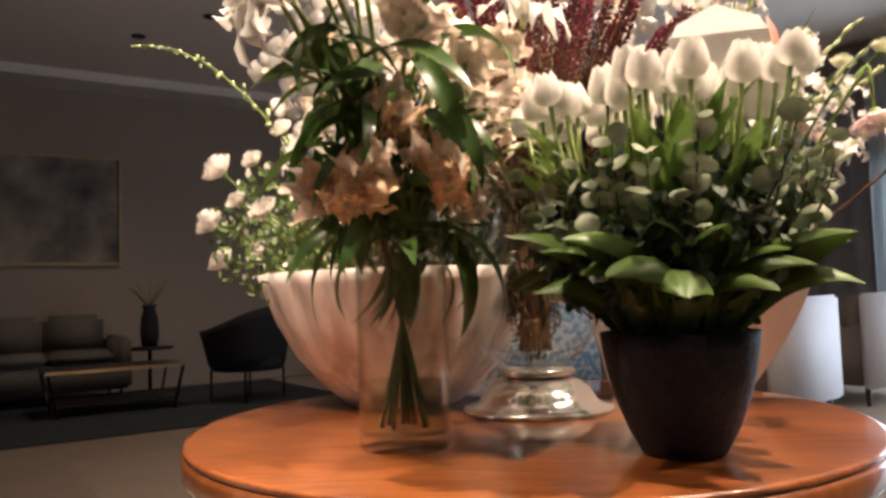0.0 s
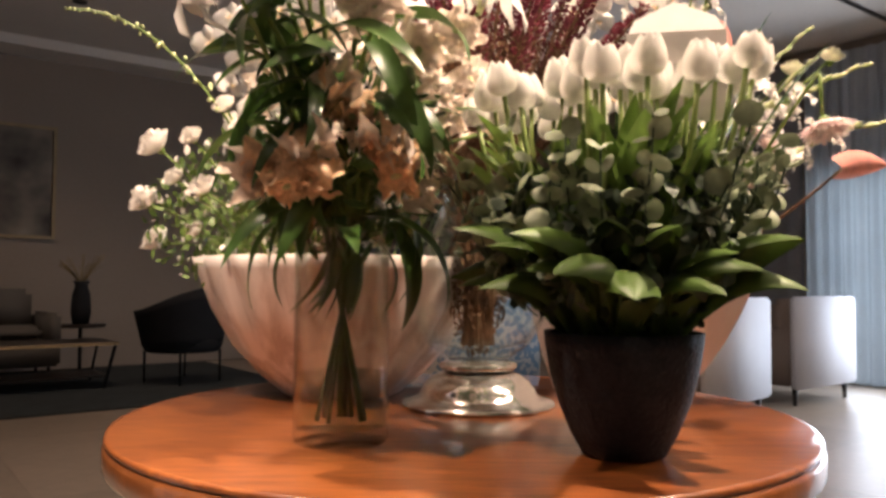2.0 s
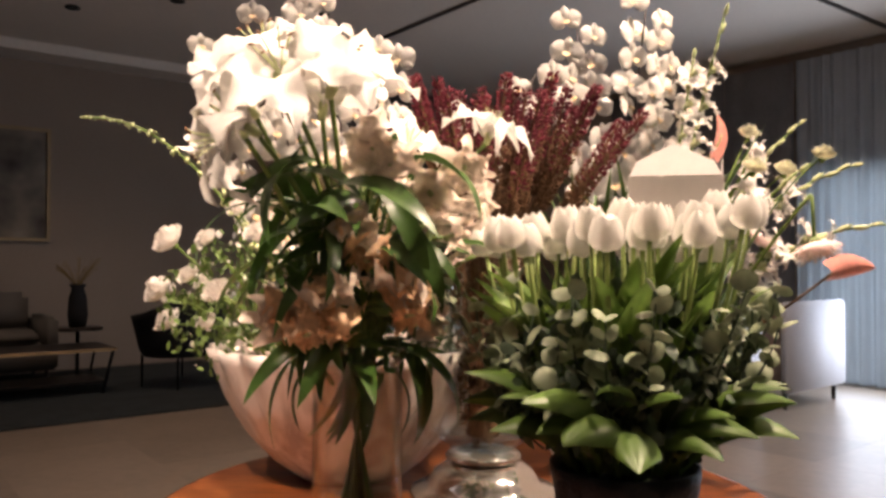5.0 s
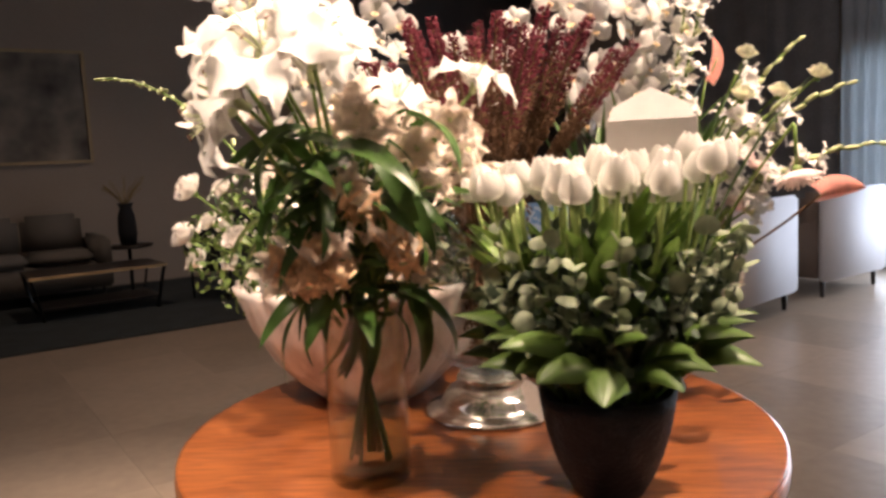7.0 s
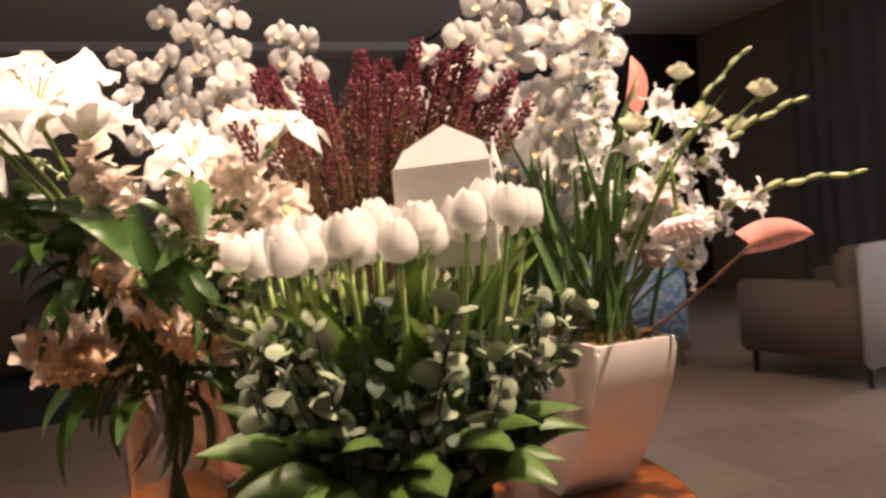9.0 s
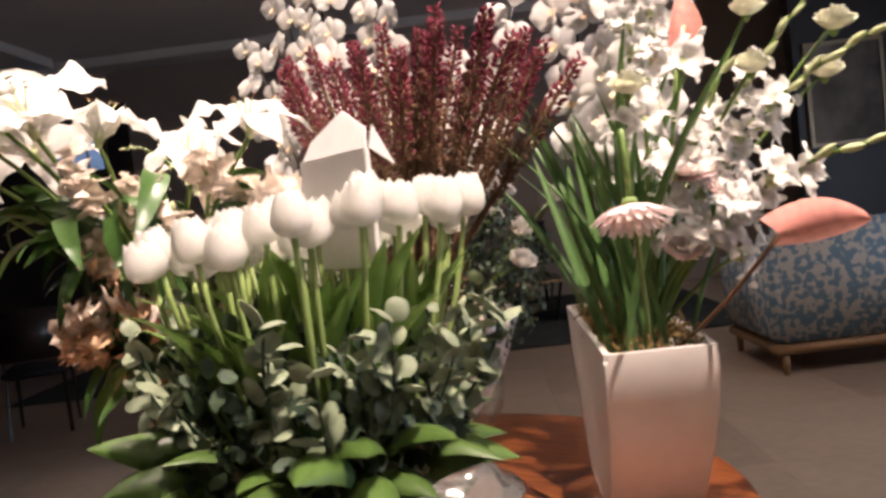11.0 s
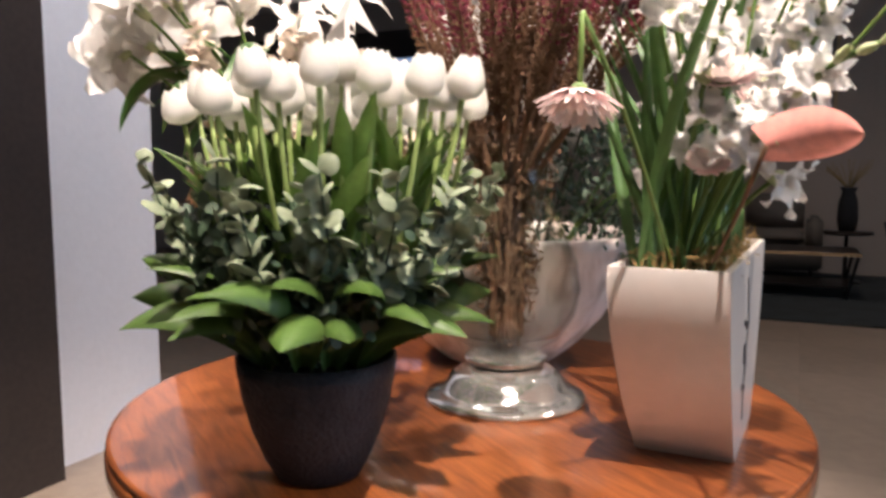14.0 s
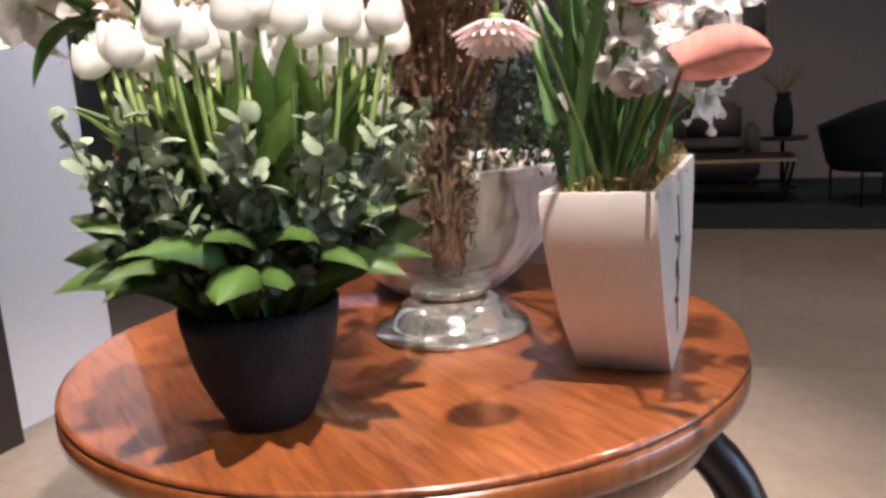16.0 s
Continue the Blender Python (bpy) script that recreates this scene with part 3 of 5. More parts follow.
part("pedestal", lathe(new_bm(), [(0.0, 0.10), (0.24, 0.10), (0.25, 0.16), (0.20, 0.22), (0.21, 0.50), (0.30, 0.58), (0.38, 0.62), (0.0, 0.62)], 64, wave=lambda a, k: 1 + 0.03 * math.cos(16 * a)), M_CARVED, tb, "carved grey-beige pedestal")
part("foot_ring", lathe(new_bm(), [(0.0, 0.009), (0.40, 0.009), (0.41, 0.04), (0.38, 0.10), (0.0, 0.10)], 64), M_DARKWOOD, tb)
for k in range(4):
    bm = new_bm()
    pts = []
    for s in range(15):
        q = s / 14
        ang = -1.25 + 2.5 * q
        pts.append((0.34 + 0.27 * math.cos(ang * 0.95), 0, 0.36 + 0.25 * math.sin(ang) / math.sin(1.25) * 1.0))
    tube(bm, pts, 0.042, 0.042, 8)
    part("leg", bm, M_DARKWOOD, tb, "dark curved leg", m=rot(47 + 90 * k, "Z"))

# the vessels on the table
PX, PY = 0.194, -0.310
pot = thing("tulip_pot", T(PX, PY, ZT), "matt black tapered pot packed with white tulips and eucalyptus", "flower pot")
part("pot", lathe(new_bm(), [(0.0, 0.0000), (0.050, 0.0000), (0.057, 0.0037), (0.073, 0.0332), (0.088, 0.0701), (0.099, 0.1089), (0.106, 0.1477), (0.108, 0.1680), (0.100, 0.1680), (0.098, 0.1523), (0.0, 0.1477)], 64), M_POT, pot, "matt black pot with a rough finish")

LX, LY = -0.205, -0.232
lv = thing("cylinder_vase", T(LX, LY, ZT), "clear glass cylinder vase with fading lilies and long leaves", "vase")
part("glass", lathe(new_bm(), [(0.0, 0.0), (0.066, 0.0), (0.070, 0.006), (0.070, 0.33), (0.0675, 0.33), (0.0665, 0.022), (0.0, 0.018)], 64), M_GLASS, lv, "thick-bottomed clear glass")
part("water", lathe(new_bm(), [(0.0, 0.0235), (0.0655, 0.0235), (0.0655, 0.10), (0.0, 0.10)], 48), M_WATER, lv, "shallow water")

GX, GY = 0.008, 0.108
gv = thing("footed_glass_urn", T(GX, GY, ZT), "footed clear glass urn holding burgundy amaranth stalks", "vase")
part("foot", lathe(new_bm(), [(0.0, 0.0), (0.143, 0.0), (0.147, 0.004), (0.143, 0.010), (0.122, 0.016), (0.113, 0.022), (0.108, 0.032), (0.098, 0.047), (0.080, 0.060), (0.064, 0.066), (0.0, 0.068)], 64), M_CRYSTAL, gv, "domed silvered glass foot")
part("collar", lathe(new_bm(), [(0.060, 0.0665), (0.072, 0.070), (0.076, 0.076), (0.072, 0.082), (0.058, 0.086), (0.0, 0.087)], 48), M_CRYSTAL, gv)
part("bowl", lathe(new_bm(), [(0.0, 0.089), (0.060, 0.091), (0.098, 0.118), (0.124, 0.160), (0.133, 0.205), (0.126, 0.255), (0.102, 0.31), (0.078, 0.36), (0.068, 0.40), (0.076, 0.44), (0.098, 0.475), (0.095, 0.475), (0.072, 0.44), (0.064, 0.40), (0.074, 0.36), (0.098, 0.31), (0.122, 0.255), (0.129, 0.205), (0.120, 0.162), (0.094, 0.122), (0.0, 0.097)], 64), M_GLASS, gv, "round-bellied clear glass bowl")

BX, BY = -0.275, 0.270
bowl = thing("white_bowl", T(BX, BY, ZT), "large white glazed bowl filled with orchids and roses", "bowl")
part("bowl", lathe(new_bm(), [(0.0, 0.0000), (0.115, 0.0000), (0.125, 0.0057), (0.170, 0.0429), (0.225, 0.1048), (0.268, 0.1811), (0.296, 0.2573), (0.305, 0.2811), (0.293, 0.2830), (0.284, 0.2573), (0.255, 0.1811), (0.0, 0.1620)], 96, wave=lambda a, k: 1 + 0.050 * (abs(math.cos(9.5 * a + 1.5 * k)) - 0.6) * min(1, 3 * k) * (k < 0.64)), M_BOWL, bowl, "white glazed ceramic bowl")

part("soil", lathe(new_bm(), [(0.0, 0.250), (0.15, 0.246), (0.256, 0.225)], 40), M_MOSS, bowl, "dark mossy soil")

U, W = Vector((0.588, -0.809, 0)), Vector((0.809, 0.588, 0))
tr_m = Matrix.Translation((0.311, 0.272, ZT)) @ Matrix.Rotation(math.atan2(W.y, W.x), 4, "Z")
tr = thing("trough_planter", tr_m, "cream lacquered trough planter flaring to its top, black brush marks", "planter")


def trough_mesh():
    """Long side along y; front towards -y."""
    bm = new_bm()
    levels = []
    for i in range(61):
        q = 1 - (1 - i / 60) ** 1.65
        levels.append((0.295 * i / 60, -0.105 - 0.178 * q, 0.125 + 0.090 * q, 0.070 + 0.005 * q))
    top = levels[-1]
    levels += [(0.295, top[1] + 0.010, top[2] - 0.010, 0.066), (0.268, top[1] + 0.016, top[2] - 0.014, 0.065)]
    rings = [[bm.verts.new(p) for p in ((-w, f, z), (w, f, z), (w, b, z), (-w, b, z))] for z, f, b, w in levels]
    for r0, r1 in zip(rings, rings[1:]):
        for s in range(4):
            bm.faces.new((r0[s], r0[(s + 1) % 4], r1[(s + 1) % 4], r1[s]))
    bm.faces.new(rings[0])
    bm.faces.new(rings[-1])
    sharp = [e for e in bm.edges if len({round(v.co.z, 3) for v in e.verts}) > 1]
    bmesh.ops.bevel(bm, geom=sharp, offset=0.004, segments=2, affect="EDGES")
    return finish(bm, "body", M_TROUGH, False)


put("body", trough_mesh(), tr, None, "cream lacquered body")

# dark chairs at the far end, an ornate small rug, a framed picture
for a, b, turn in ((-3.1, 4.35, 200), (-3.6, 3.7, 150)):
    dc = thing("dining_chair", room_pose(a, b, 0, turn), "dark wooden dining chair with a padded seat", "chair", "dark dining chairs")
    part("seat", box(new_bm(), -0.22, 0.22, -0.22, 0.22, 0.42, 0.49, 0.02), M_BLACKFAB, dc)
    part("backrest", box(new_bm(), -0.21, 0.21, 0.19, 0.235, 0.55, 0.92, 0.015), M_DARKWOOD, dc)
    for sx in (-1, 1):
        part("leg", tube(new_bm(), [(sx * 0.20, -0.20, 0), (sx * 0.19, -0.19, 0.42)], 0.014, 0.02, 4), M_DARKWOOD, dc, smooth=False)
        part("back_leg", tube(new_bm(), [(sx * 0.20, 0.24, 0), (sx * 0.19, 0.20, 0.45), (sx * 0.19, 0.225, 0.9)], 0.014, 0.018, 4), M_DARKWOOD, dc, smooth=False)
small = put("ornate_rug", finish(box(new_bm(), -0.62, 0.62, -0.62, 0.62, 0.0, 0.008), "ornate_rug", M_ARAB, False), None, room_pose(0, 0))
tagged(small, "small pale grey rug with a scrolled pattern under the table", "rug")

pic2 = thing("framed_picture", room_pose(4.42, 7.28, 2.0), "dark framed picture hanging on the dark partition", "picture")
part("canvas", box(new_bm(), -0.38, 0.38, -0.012, 0.018, -0.52, 0.52), M_CANVAS, pic2, smooth=False)
bm = new_bm()
for x0, x1, z0, z1 in ((-0.42, 0.42, 0.52, 0.56), (-0.42, 0.42, -0.56, -0.52), (-0.42, -0.38, -0.52, 0.52), (0.38, 0.42, -0.52, 0.52)):
    box(bm, x0, x1, -0.03, 0.018, z0, z1)
part("frame", bm, M_FRAME, pic2, smooth=False)

# soft marble tiles in a running grid
tile_bm = box(new_bm(), -0.3993, 0.3993, -0.3993, 0.3993, -0.014, 0.0)
tile_me = finish(tile_bm, "tile", M_TILE, False)
FLOOR_TILES = [(i, j) for i in range(-7, 10) for j in range(-5, 11)]

# flower heads, each a mesh shared by its kind


def tulip_mesh(seed):
    rng = random.Random(seed)
    bm = new_bm()
    hgt, rad, open_ = rng.uniform(0.051, 0.059), rng.uniform(0.0215, 0.0245), rng.uniform(-0.40, 0.15)
    for layer in range(2):
        for k in range(3):
            phi = 2 * math.pi * k / 3 + layer * math.pi / 3 + rng.uniform(-0.1, 0.1)
            rr, hh = rad * (1.0 - 0.08 * layer), hgt * rng.uniform(0.95, 1.03)

            def fn(u, v):
                r = rr * math.sqrt(max(0.0, 1 - (1 - min(1.0, v * 2.6)) ** 2)) * (1 - (0.85 - open_) * max(0.0, v - 0.40) ** 1.6)
                half = 1.08 * max(0.0, 1 - (max(0.0, v - 0.45) / 0.56) ** 3.2) ** 0.6
                a = phi + u * half
                q = r * (1 + 0.06 * (1 - u * u))
                return (q * math.cos(a), q * math.sin(a), hh * v * (1 - 0.04 * u * u))
            sheet(bm, fn, 6, 8)
    bmesh.ops.remove_doubles(bm, verts=bm.verts, dist=1e-5)
    return finish(bm, "tulip", M_TULIP)


def lily_mesh(seed, size=0.10, curl=1.0, droop=0.0, rough=0.0, material=M_LILY, stamens=True, broad=1.0):
    rng = random.Random(seed)
    bm = new_bm()
    for k in range(6):
        phi = math.pi * k / 3 + rng.uniform(-0.15, 0.15)
        wide = broad * size * (0.31 if k % 2 else 0.22) * rng.uniform(0.9, 1.1)
        ln, cu, tw = size * rng.uniform(0.9, 1.1), curl * rng.uniform(0.7, 1.3), rng.uniform(-0.5, 0.5) * (0.4 + rough)
        ph = rng.uniform(0, 6)

        def fn(u, v):
            s = v
            out = ln * (0.42 * s + 0.62 * s ** 2.2)
            up = ln * (0.95 * s - 0.75 * cu * s ** 3.2) - droop * ln * s ** 2
            w = wide * math.sin(math.pi * min(1.0, 0.03 + 0.965 * s) ** 0.9) ** 0.8
            ruffle = (0.24 + 0.4 * rough) * wide * (math.sin(11 * s + ph + u * 2) + 0.5 * math.sin(23 * s + 2 * ph + u)) * abs(u) * s
            side = u * w + tw * s * s * wide
            cup = -0.35 * w * u * u * (1 - s)
            x, y = out - cup * 0.4, side
            return (x * math.cos(phi) - y * math.sin(phi), x * math.sin(phi) + y * math.cos(phi), up + ruffle - cup * 0.6)
        sheet(bm, fn, 6, 14)
    bmesh.ops.remove_doubles(bm, verts=bm.verts, dist=1e-5)
    off = Vector((seed * 3.1, seed * 1.7, 0))
    for v in bm.verts:
        v.co += noise.noise_vector(v.co * (3.2 / size) + off) * size * (0.035 + 0.10 * rough) * min(1.0, v.co.length / (0.4 * size))
    for k in range(6 if stamens else 0):
        a = math.pi * k / 3 + 0.5
        tip = Vector((0.20 * size * math.cos(a), 0.20 * size * math.sin(a), 0.62 * size - droop * size * 0.4))
        tube(bm, arc((0, 0, 0.1 * size), tip, (0, 0, 0.05 * size), 4), 0.0012, 0.0009, 4, 1)
        lump(bm, Matrix.Translation(tip) @ aim((math.cos(a), math.sin(a), 0.2)) @ Matrix.Diagonal((0.0014, 0.0014, 0.005, 1)), 2)
    tube(bm, [(0, 0, -0.012), (0, 0, 0.18 * size)], 0.005, 0.010, 8, 1)
    bmesh.ops.remove_doubles(bm, verts=bm.verts, dist=1e-5)
    return finish(bm, "lily", [material, M_PALE, M_BROWN])


def rose_mesh(seed, size=0.03, material=M_ROSE):
    """A ruffled ball of overlapping petals, open at the top."""
    rng = random.Random(seed)
    bm = new_bm()
    for layer in range(6):
        n = 3 + layer
        for k in range(n):
            phi = 2 * math.pi * k / n + layer * 0.9 + rng.uniform(-0.25, 0.25)
            rr, hh = size * (0.22 + 0.15 * layer) * rng.uniform(0.92, 1.1), size * (1.45 - 0.11 * layer) * rng.uniform(0.92, 1.08)
            flare, ph = 0.03 + 0.035 * layer * rng.uniform(0.5, 1.4), rng.uniform(0, 6)

            def fn(u, v):
                a = phi + u * (0.80 if layer else 1.2) * math.sqrt(max(0.06, 1 - 0.6 * v ** 4)) * (0.45 + 0.55 * min(1, 2 * v))
                frill = size * 0.10 * v ** 3 * math.sin(7 * u + ph)
                r = rr * math.sin(math.pi * 0.64 * v) ** 0.75 + flare * size * v ** 5 + frill
                return (r * math.cos(a), r * math.sin(a), hh * v - 0.40 * size - 0.5 * flare * size * v ** 5 + 0.5 * size * 0.10 * v * v * math.sin(5 * u + 2 * ph))
            sheet(bm, fn, 6, 6)
    lathe(bm, [(0.0, -0.4 * size - 0.008), (0.004, -0.4 * size - 0.006), (0.30 * size, -0.36 * size), (0.36 * size, -0.20 * size)], 8, 1)
    bmesh.ops.remove_doubles(bm, verts=bm.verts, dist=1e-5)
    return finish(bm, "rose", [material, M_STEM])


def orchid_mesh(seed, size=0.042):
    rng = random.Random(seed)
    bm = new_bm()
    for k, (ang, wide, ln) in enumerate(((90, 0.5, 0.9), (210, 0.5, 0.9), (330, 0.5, 0.9), (10, 0.95, 1.0), (170, 0.95, 1.0))):
        phi, ph = radians(ang + rng.uniform(-6, 6)), rng.uniform(0, 6)

        def fn(u, v):
            w = size * wide * math.sin(math.pi * min(1, v * 0.93 + 0.05)) ** 0.6
            x, y = size * ln * v, u * w * 0.62 * min(1, 5 * v)
            z = 0.10 * size * math.sin(2.2 * v) + min(1, 5 * v) * (0.03 * size * math.sin(5 * v + ph) - 0.12 * size * u * u + (0.002 if k > 2 else 0))
            return (x * math.cos(phi) - y * math.sin(phi), x * math.sin(phi) + y * math.cos(phi), z)
        sheet(bm, fn, 5, 5)

    def lip(u, v):
        return (u * 0.011 * math.sin(math.pi * min(1, v + 0.2)), -0.016 * v, 0.004 + 0.010 * math.sin(2.5 * v) + 0.004 * u * u)
    sheet(bm, lip, 4, 4, 1)
    lump(bm, T(0, 0, 0.006) @ Matrix.Diagonal((0.003, 0.004, 0.006, 1)), 1)
    bmesh.ops.remove_doubles(bm, verts=bm.verts, dist=1e-5)
    return finish(bm, "orchid_flower", [M_ORCHID, M_LIP])


def gerbera_mesh(seed, size=0.042):
    rng = random.Random(seed)
    bm = new_bm()
    for ring, (n, ln, lift, idx) in enumerate(((26, 1.0, 0.10, 0), (22, 0.86, 0.28, 1), (16, 0.55, 0.42, 1))):
        for k in range(n):
            phi, ll, dz = 2 * math.pi * (k + 0.5 * ring) / n, size * ln * rng.uniform(0.92, 1.06), rng.uniform(-0.05, 0.05)

            def fn(u, v):
                w = 0.0058 * math.sin(math.pi * (0.15 + 0.72 * v))
                x, y = 0.006 * min(1, 5 * v) + ll * v, u * w * min(1, 5 * v)
                return (x * math.cos(phi) - y * math.sin(phi), x * math.sin(phi) + y * math.cos(phi), size * ((lift + dz) * v + 0.30 * v * v) + 0.002 * ring * min(1, 5 * v))
            sheet(bm, fn, 2, 4, idx)
    lathe(bm, [(0.0, -0.010), (0.008, -0.008), (0.012, 0.002)], 10, 2)
    lathe(bm, [(0.012, 0.004), (0.010, 0.012), (0.0, 0.014)], 10, 1)
    bmesh.ops.remove_doubles(bm, verts=bm.verts, dist=1e-5)
    return finish(bm, "gerbera", [M_PINK, M_PINKW, M_STEM])


def amaranth_mesh(seed, ln=0.22):
    """A fuzzy seed plume along +z."""
    rng = random.Random(seed)
    bm = new_bm()
    n = 300
    bend = rng.uniform(-0.012, 0.012)
    for k in range(n):
        s = k / n
        r = 0.0125 * (0.55 + 0.75 * math.sin(math.pi * min(1, 0.12 + s * 0.86)) ** 0.6) * rng.uniform(0.75, 1.0) * (1.0 if s > 0.25 else 0.8)
        a = k * 2.4 + rng.uniform(-0.4, 0.4)
        size = rng.uniform(0.0032, 0.0045)
        p = Vector((r * math.cos(a) + bend * s * s, r * math.sin(a), ln * s + rng.uniform(-0.004, 0.004)))
        lump(bm, Matrix.Translation(p) @ aim((math.cos(a), math.sin(a), rng.uniform(0.3, 1.2))) @ Matrix.Diagonal((size * 0.75, size * 0.75, size * 1.7, 1)), 0 if s > rng.uniform(0.35, 0.75) else 1)
    tube(bm, [(0, 0, -0.05), (0, 0, ln * 0.5), (bend, 0, ln * 0.96)], 0.004, 0.003, 6, 1)
    return finish(bm, "plume", [M_AMAR, M_AMAR_LOW], False)


def lance_mesh(name, ln, wide, arch, fold, material, seed=0, tip=0.0):
    """A long leaf along +x that arches over; fold bends it along the midrib."""
    rng = random.Random(seed)
    bm = new_bm()
    tw = rng.uniform(-0.5, 0.5)

    def fn(u, v):
        w = wide * (math.sin(math.pi * min(1.0, v * 0.94 + 0.06)) ** 0.75) * (1 - 0.25 * v)
        a = arch * v
        x = ln * math.sin(a) / max(arch, 0.01) if arch else ln * v
        z = -ln * (1 - math.cos(a)) / max(arch, 0.01) if arch else 0.0
        y = u * w
        return (x, y * math.cos(tw * v), z + fold * w * abs(u) ** 1.5 + y * math.sin(tw * v) + 0.05 * w * math.sin(9 * v + 3 * u))
    sheet(bm, fn, 6, 12)
    return finish(bm, name, material)


def collar_mesh(seed):
    """A pointed glossy leaf arched like a half cone, convex side up, its tip outwards along +x and nodding."""
    rng = random.Random(seed)
    bm = new_bm()
    ln, wd = rng.uniform(0.145, 0.190), rng.uniform(0.026, 0.033)
    rise, peak, bend = rng.uniform(0.020, 0.034), rng.uniform(0.52, 0.68), rng.uniform(1.35, 1.75)
    skew, ph = rng.uniform(-0.35, 0.35), rng.uniform(0, 6)

    def fn(u, v):
        s = min(1.0, 0.01 + 0.989 * v)
        w = wd * (0.28 + 0.72 * (s / peak) ** 0.8 if s < peak else max(0.0, 1 - ((s - peak) / (1 - peak)) ** 1.45) ** 0.85)
        a = bend * u
        y = w * math.sin(a) / math.sin(bend)
        crown = 0.95 * w * (math.cos(a) - math.cos(bend)) - 0.0022 * max(0.0, 1 - abs(u) / 0.16) * min(1, w / 0.012)
        z = rise * math.sin(math.pi * 0.82 * s) - 0.018 * s ** 3 + crown + skew * y * 0.5 + 0.0006 * math.sin(15 * u + ph)
        return (ln * s, y + 0.004 * math.sin(5 * s + ph) * s, z)
    sheet(bm, fn, 14, 14)
    bmesh.ops.remove_doubles(bm, verts=bm.verts, dist=2e-5)
    return finish(bm, "collar_leaf", M_COLLAR)


def disc_leaf_mesh(seed, r=0.012, material=M_EUC):
    rng = random.Random(seed)
    bm = new_bm()
    k1 = rng.uniform(0.78, 1.0)

    def fn(u, v):
        w = 1.08 * r * math.sin(math.pi * min(1, 0.04 + v * 0.94)) ** 0.5
        return (2 * r * k1 * v, u * w, 0.25 * r * math.sin(3 * v) - 0.3 * w * u * u)
    sheet(bm, fn, 4, 6)
    return finish(bm, "leaf", material)


TULIPS = [tulip_mesh(k) for k in range(6)]
LILIES = [lily_mesh(k, 0.094, 1.15, 0.0, 0.42, broad=1.12) for k in range(6)]
FADED = [lily_mesh(20 + k, 0.056, 0.9, 0.5, 1.3, M_BEIGE, False, 1.6) for k in range(4)]
WILTED = [lily_mesh(40 + k, 0.052, 0.9, 0.9, 1.7, M_WILT, False, 1.8) for k in range(4)]
ROSES = [rose_mesh(k, 0.028) for k in range(3)]
ORCHIDS = [orchid_mesh(k, 0.049) for k in range(4)]
GERBERAS = [gerbera_mesh(k) for k in range(2)]
PLUMES = [amaranth_mesh(k, 0.24 + 0.03 * k) for k in range(4)]
LILY_LEAVES = [lance_mesh("leaf", 0.17 + 0.02 * k, 0.019 + 0.002 * (k % 3), 0.7 + 0.35 * k, 0.35, M_LEAF, k) for k in range(5)]
TULIP_LEAVES = [lance_mesh("tulip_leaf", 0.18 + 0.02 * k, 0.021, 0.25 + 0.15 * k, 0.6, M_TLEAF, k + 9) for k in range(4)]
SWORDS = [lance_mesh("sword_leaf", 0.30 + 0.05 * k, 0.0085, 0.12 + 0.2 * k, 0.5, M_SWORD, k + 19) for k in range(3)]
COLLARS = [collar_mesh(k) for k in range(8)]
EUCS = [disc_leaf_mesh(k, 0.0115 + 0.0022 * k) for k in range(3)]


def stem(parent, p0, p1, r=0.003, sag=(0, 0, 0), material=M_STEM, name="stem", r1=None):
    """A stem between two places in the world, under a thing that stands upright."""
    inv = parent.matrix_basis.inverted()
    return part(name, tube(new_bm(), [inv @ p for p in arc(p0, p1, sag, 7)], r, r if r1 is None else r1, 6), material, parent)


def place(name, me, parent, p, direction=(0, 0, 1), spin=0.0, size=1.0, label=""):
    """A flower or leaf at a place in the world, its +z along the direction."""
    m = parent.matrix_basis.inverted() @ Matrix.Translation(p) @ aim(direction, spin) @ Matrix.Scale(size, 4)
    return put(name, me, parent, m, label)


def leaf_at(name, me, parent, p, heading, pitch=0.0, roll=0.0, size=1.0):
    """A leaf from its root: heading in degrees from +x, pitch upwards."""
    m = parent.matrix_basis.inverted() @ Matrix.Translation(p) @ rot(heading, "Z") @ rot(-pitch, "Y") @ rot(roll, "X") @ Matrix.Scale(size, 4)
    return put(name, me, parent, m)


# tulips, eucalyptus and collar in the black pot
rng = random.Random(11)
C = Vector((PX - 0.008, PY + 0.028, 0))
N = 54
for k in range(N):
    r = 0.201 * math.sqrt((k + 0.5) / N)
    a = k * 2.39996 + rng.uniform(-0.2, 0.2)
    head = C + Vector((r * math.cos(a) * 1.0, r * math.sin(a) * 0.98, 1.258 + rng.uniform(-0.018, 0.014) + 0.11 * r * math.cos(a) - 0.2 * r * r))
    lean = Vector((math.cos(a) * r * 1.1, math.sin(a) * r * 1.1, 1))
    base = C + Vector((0.32 * r * math.cos(a), 0.32 * r * math.sin(a), 0.935))
    place("tulip", TULIPS[k % 6], pot, head, lean, rng.uniform(0, 360), rng.uniform(0.84, 1.0))
    stem(pot, base, head + Vector((0, 0, 0.004)), 0.0034, (0.02 * math.cos(a), 0.02 * math.sin(a), 0), M_TSTEM)
    for q in range(2):
        b = math.degrees(a) + rng.uniform(-70, 70)
        root = base.lerp(head, rng.uniform(0.12, 0.36))
        leaf_at("tulip_leaf", TULIP_LEAVES[(k + q) % 4], pot, root, b, rng.uniform(62, 84), rng.uniform(-25, 25), rng.uniform(0.85, 1.15))
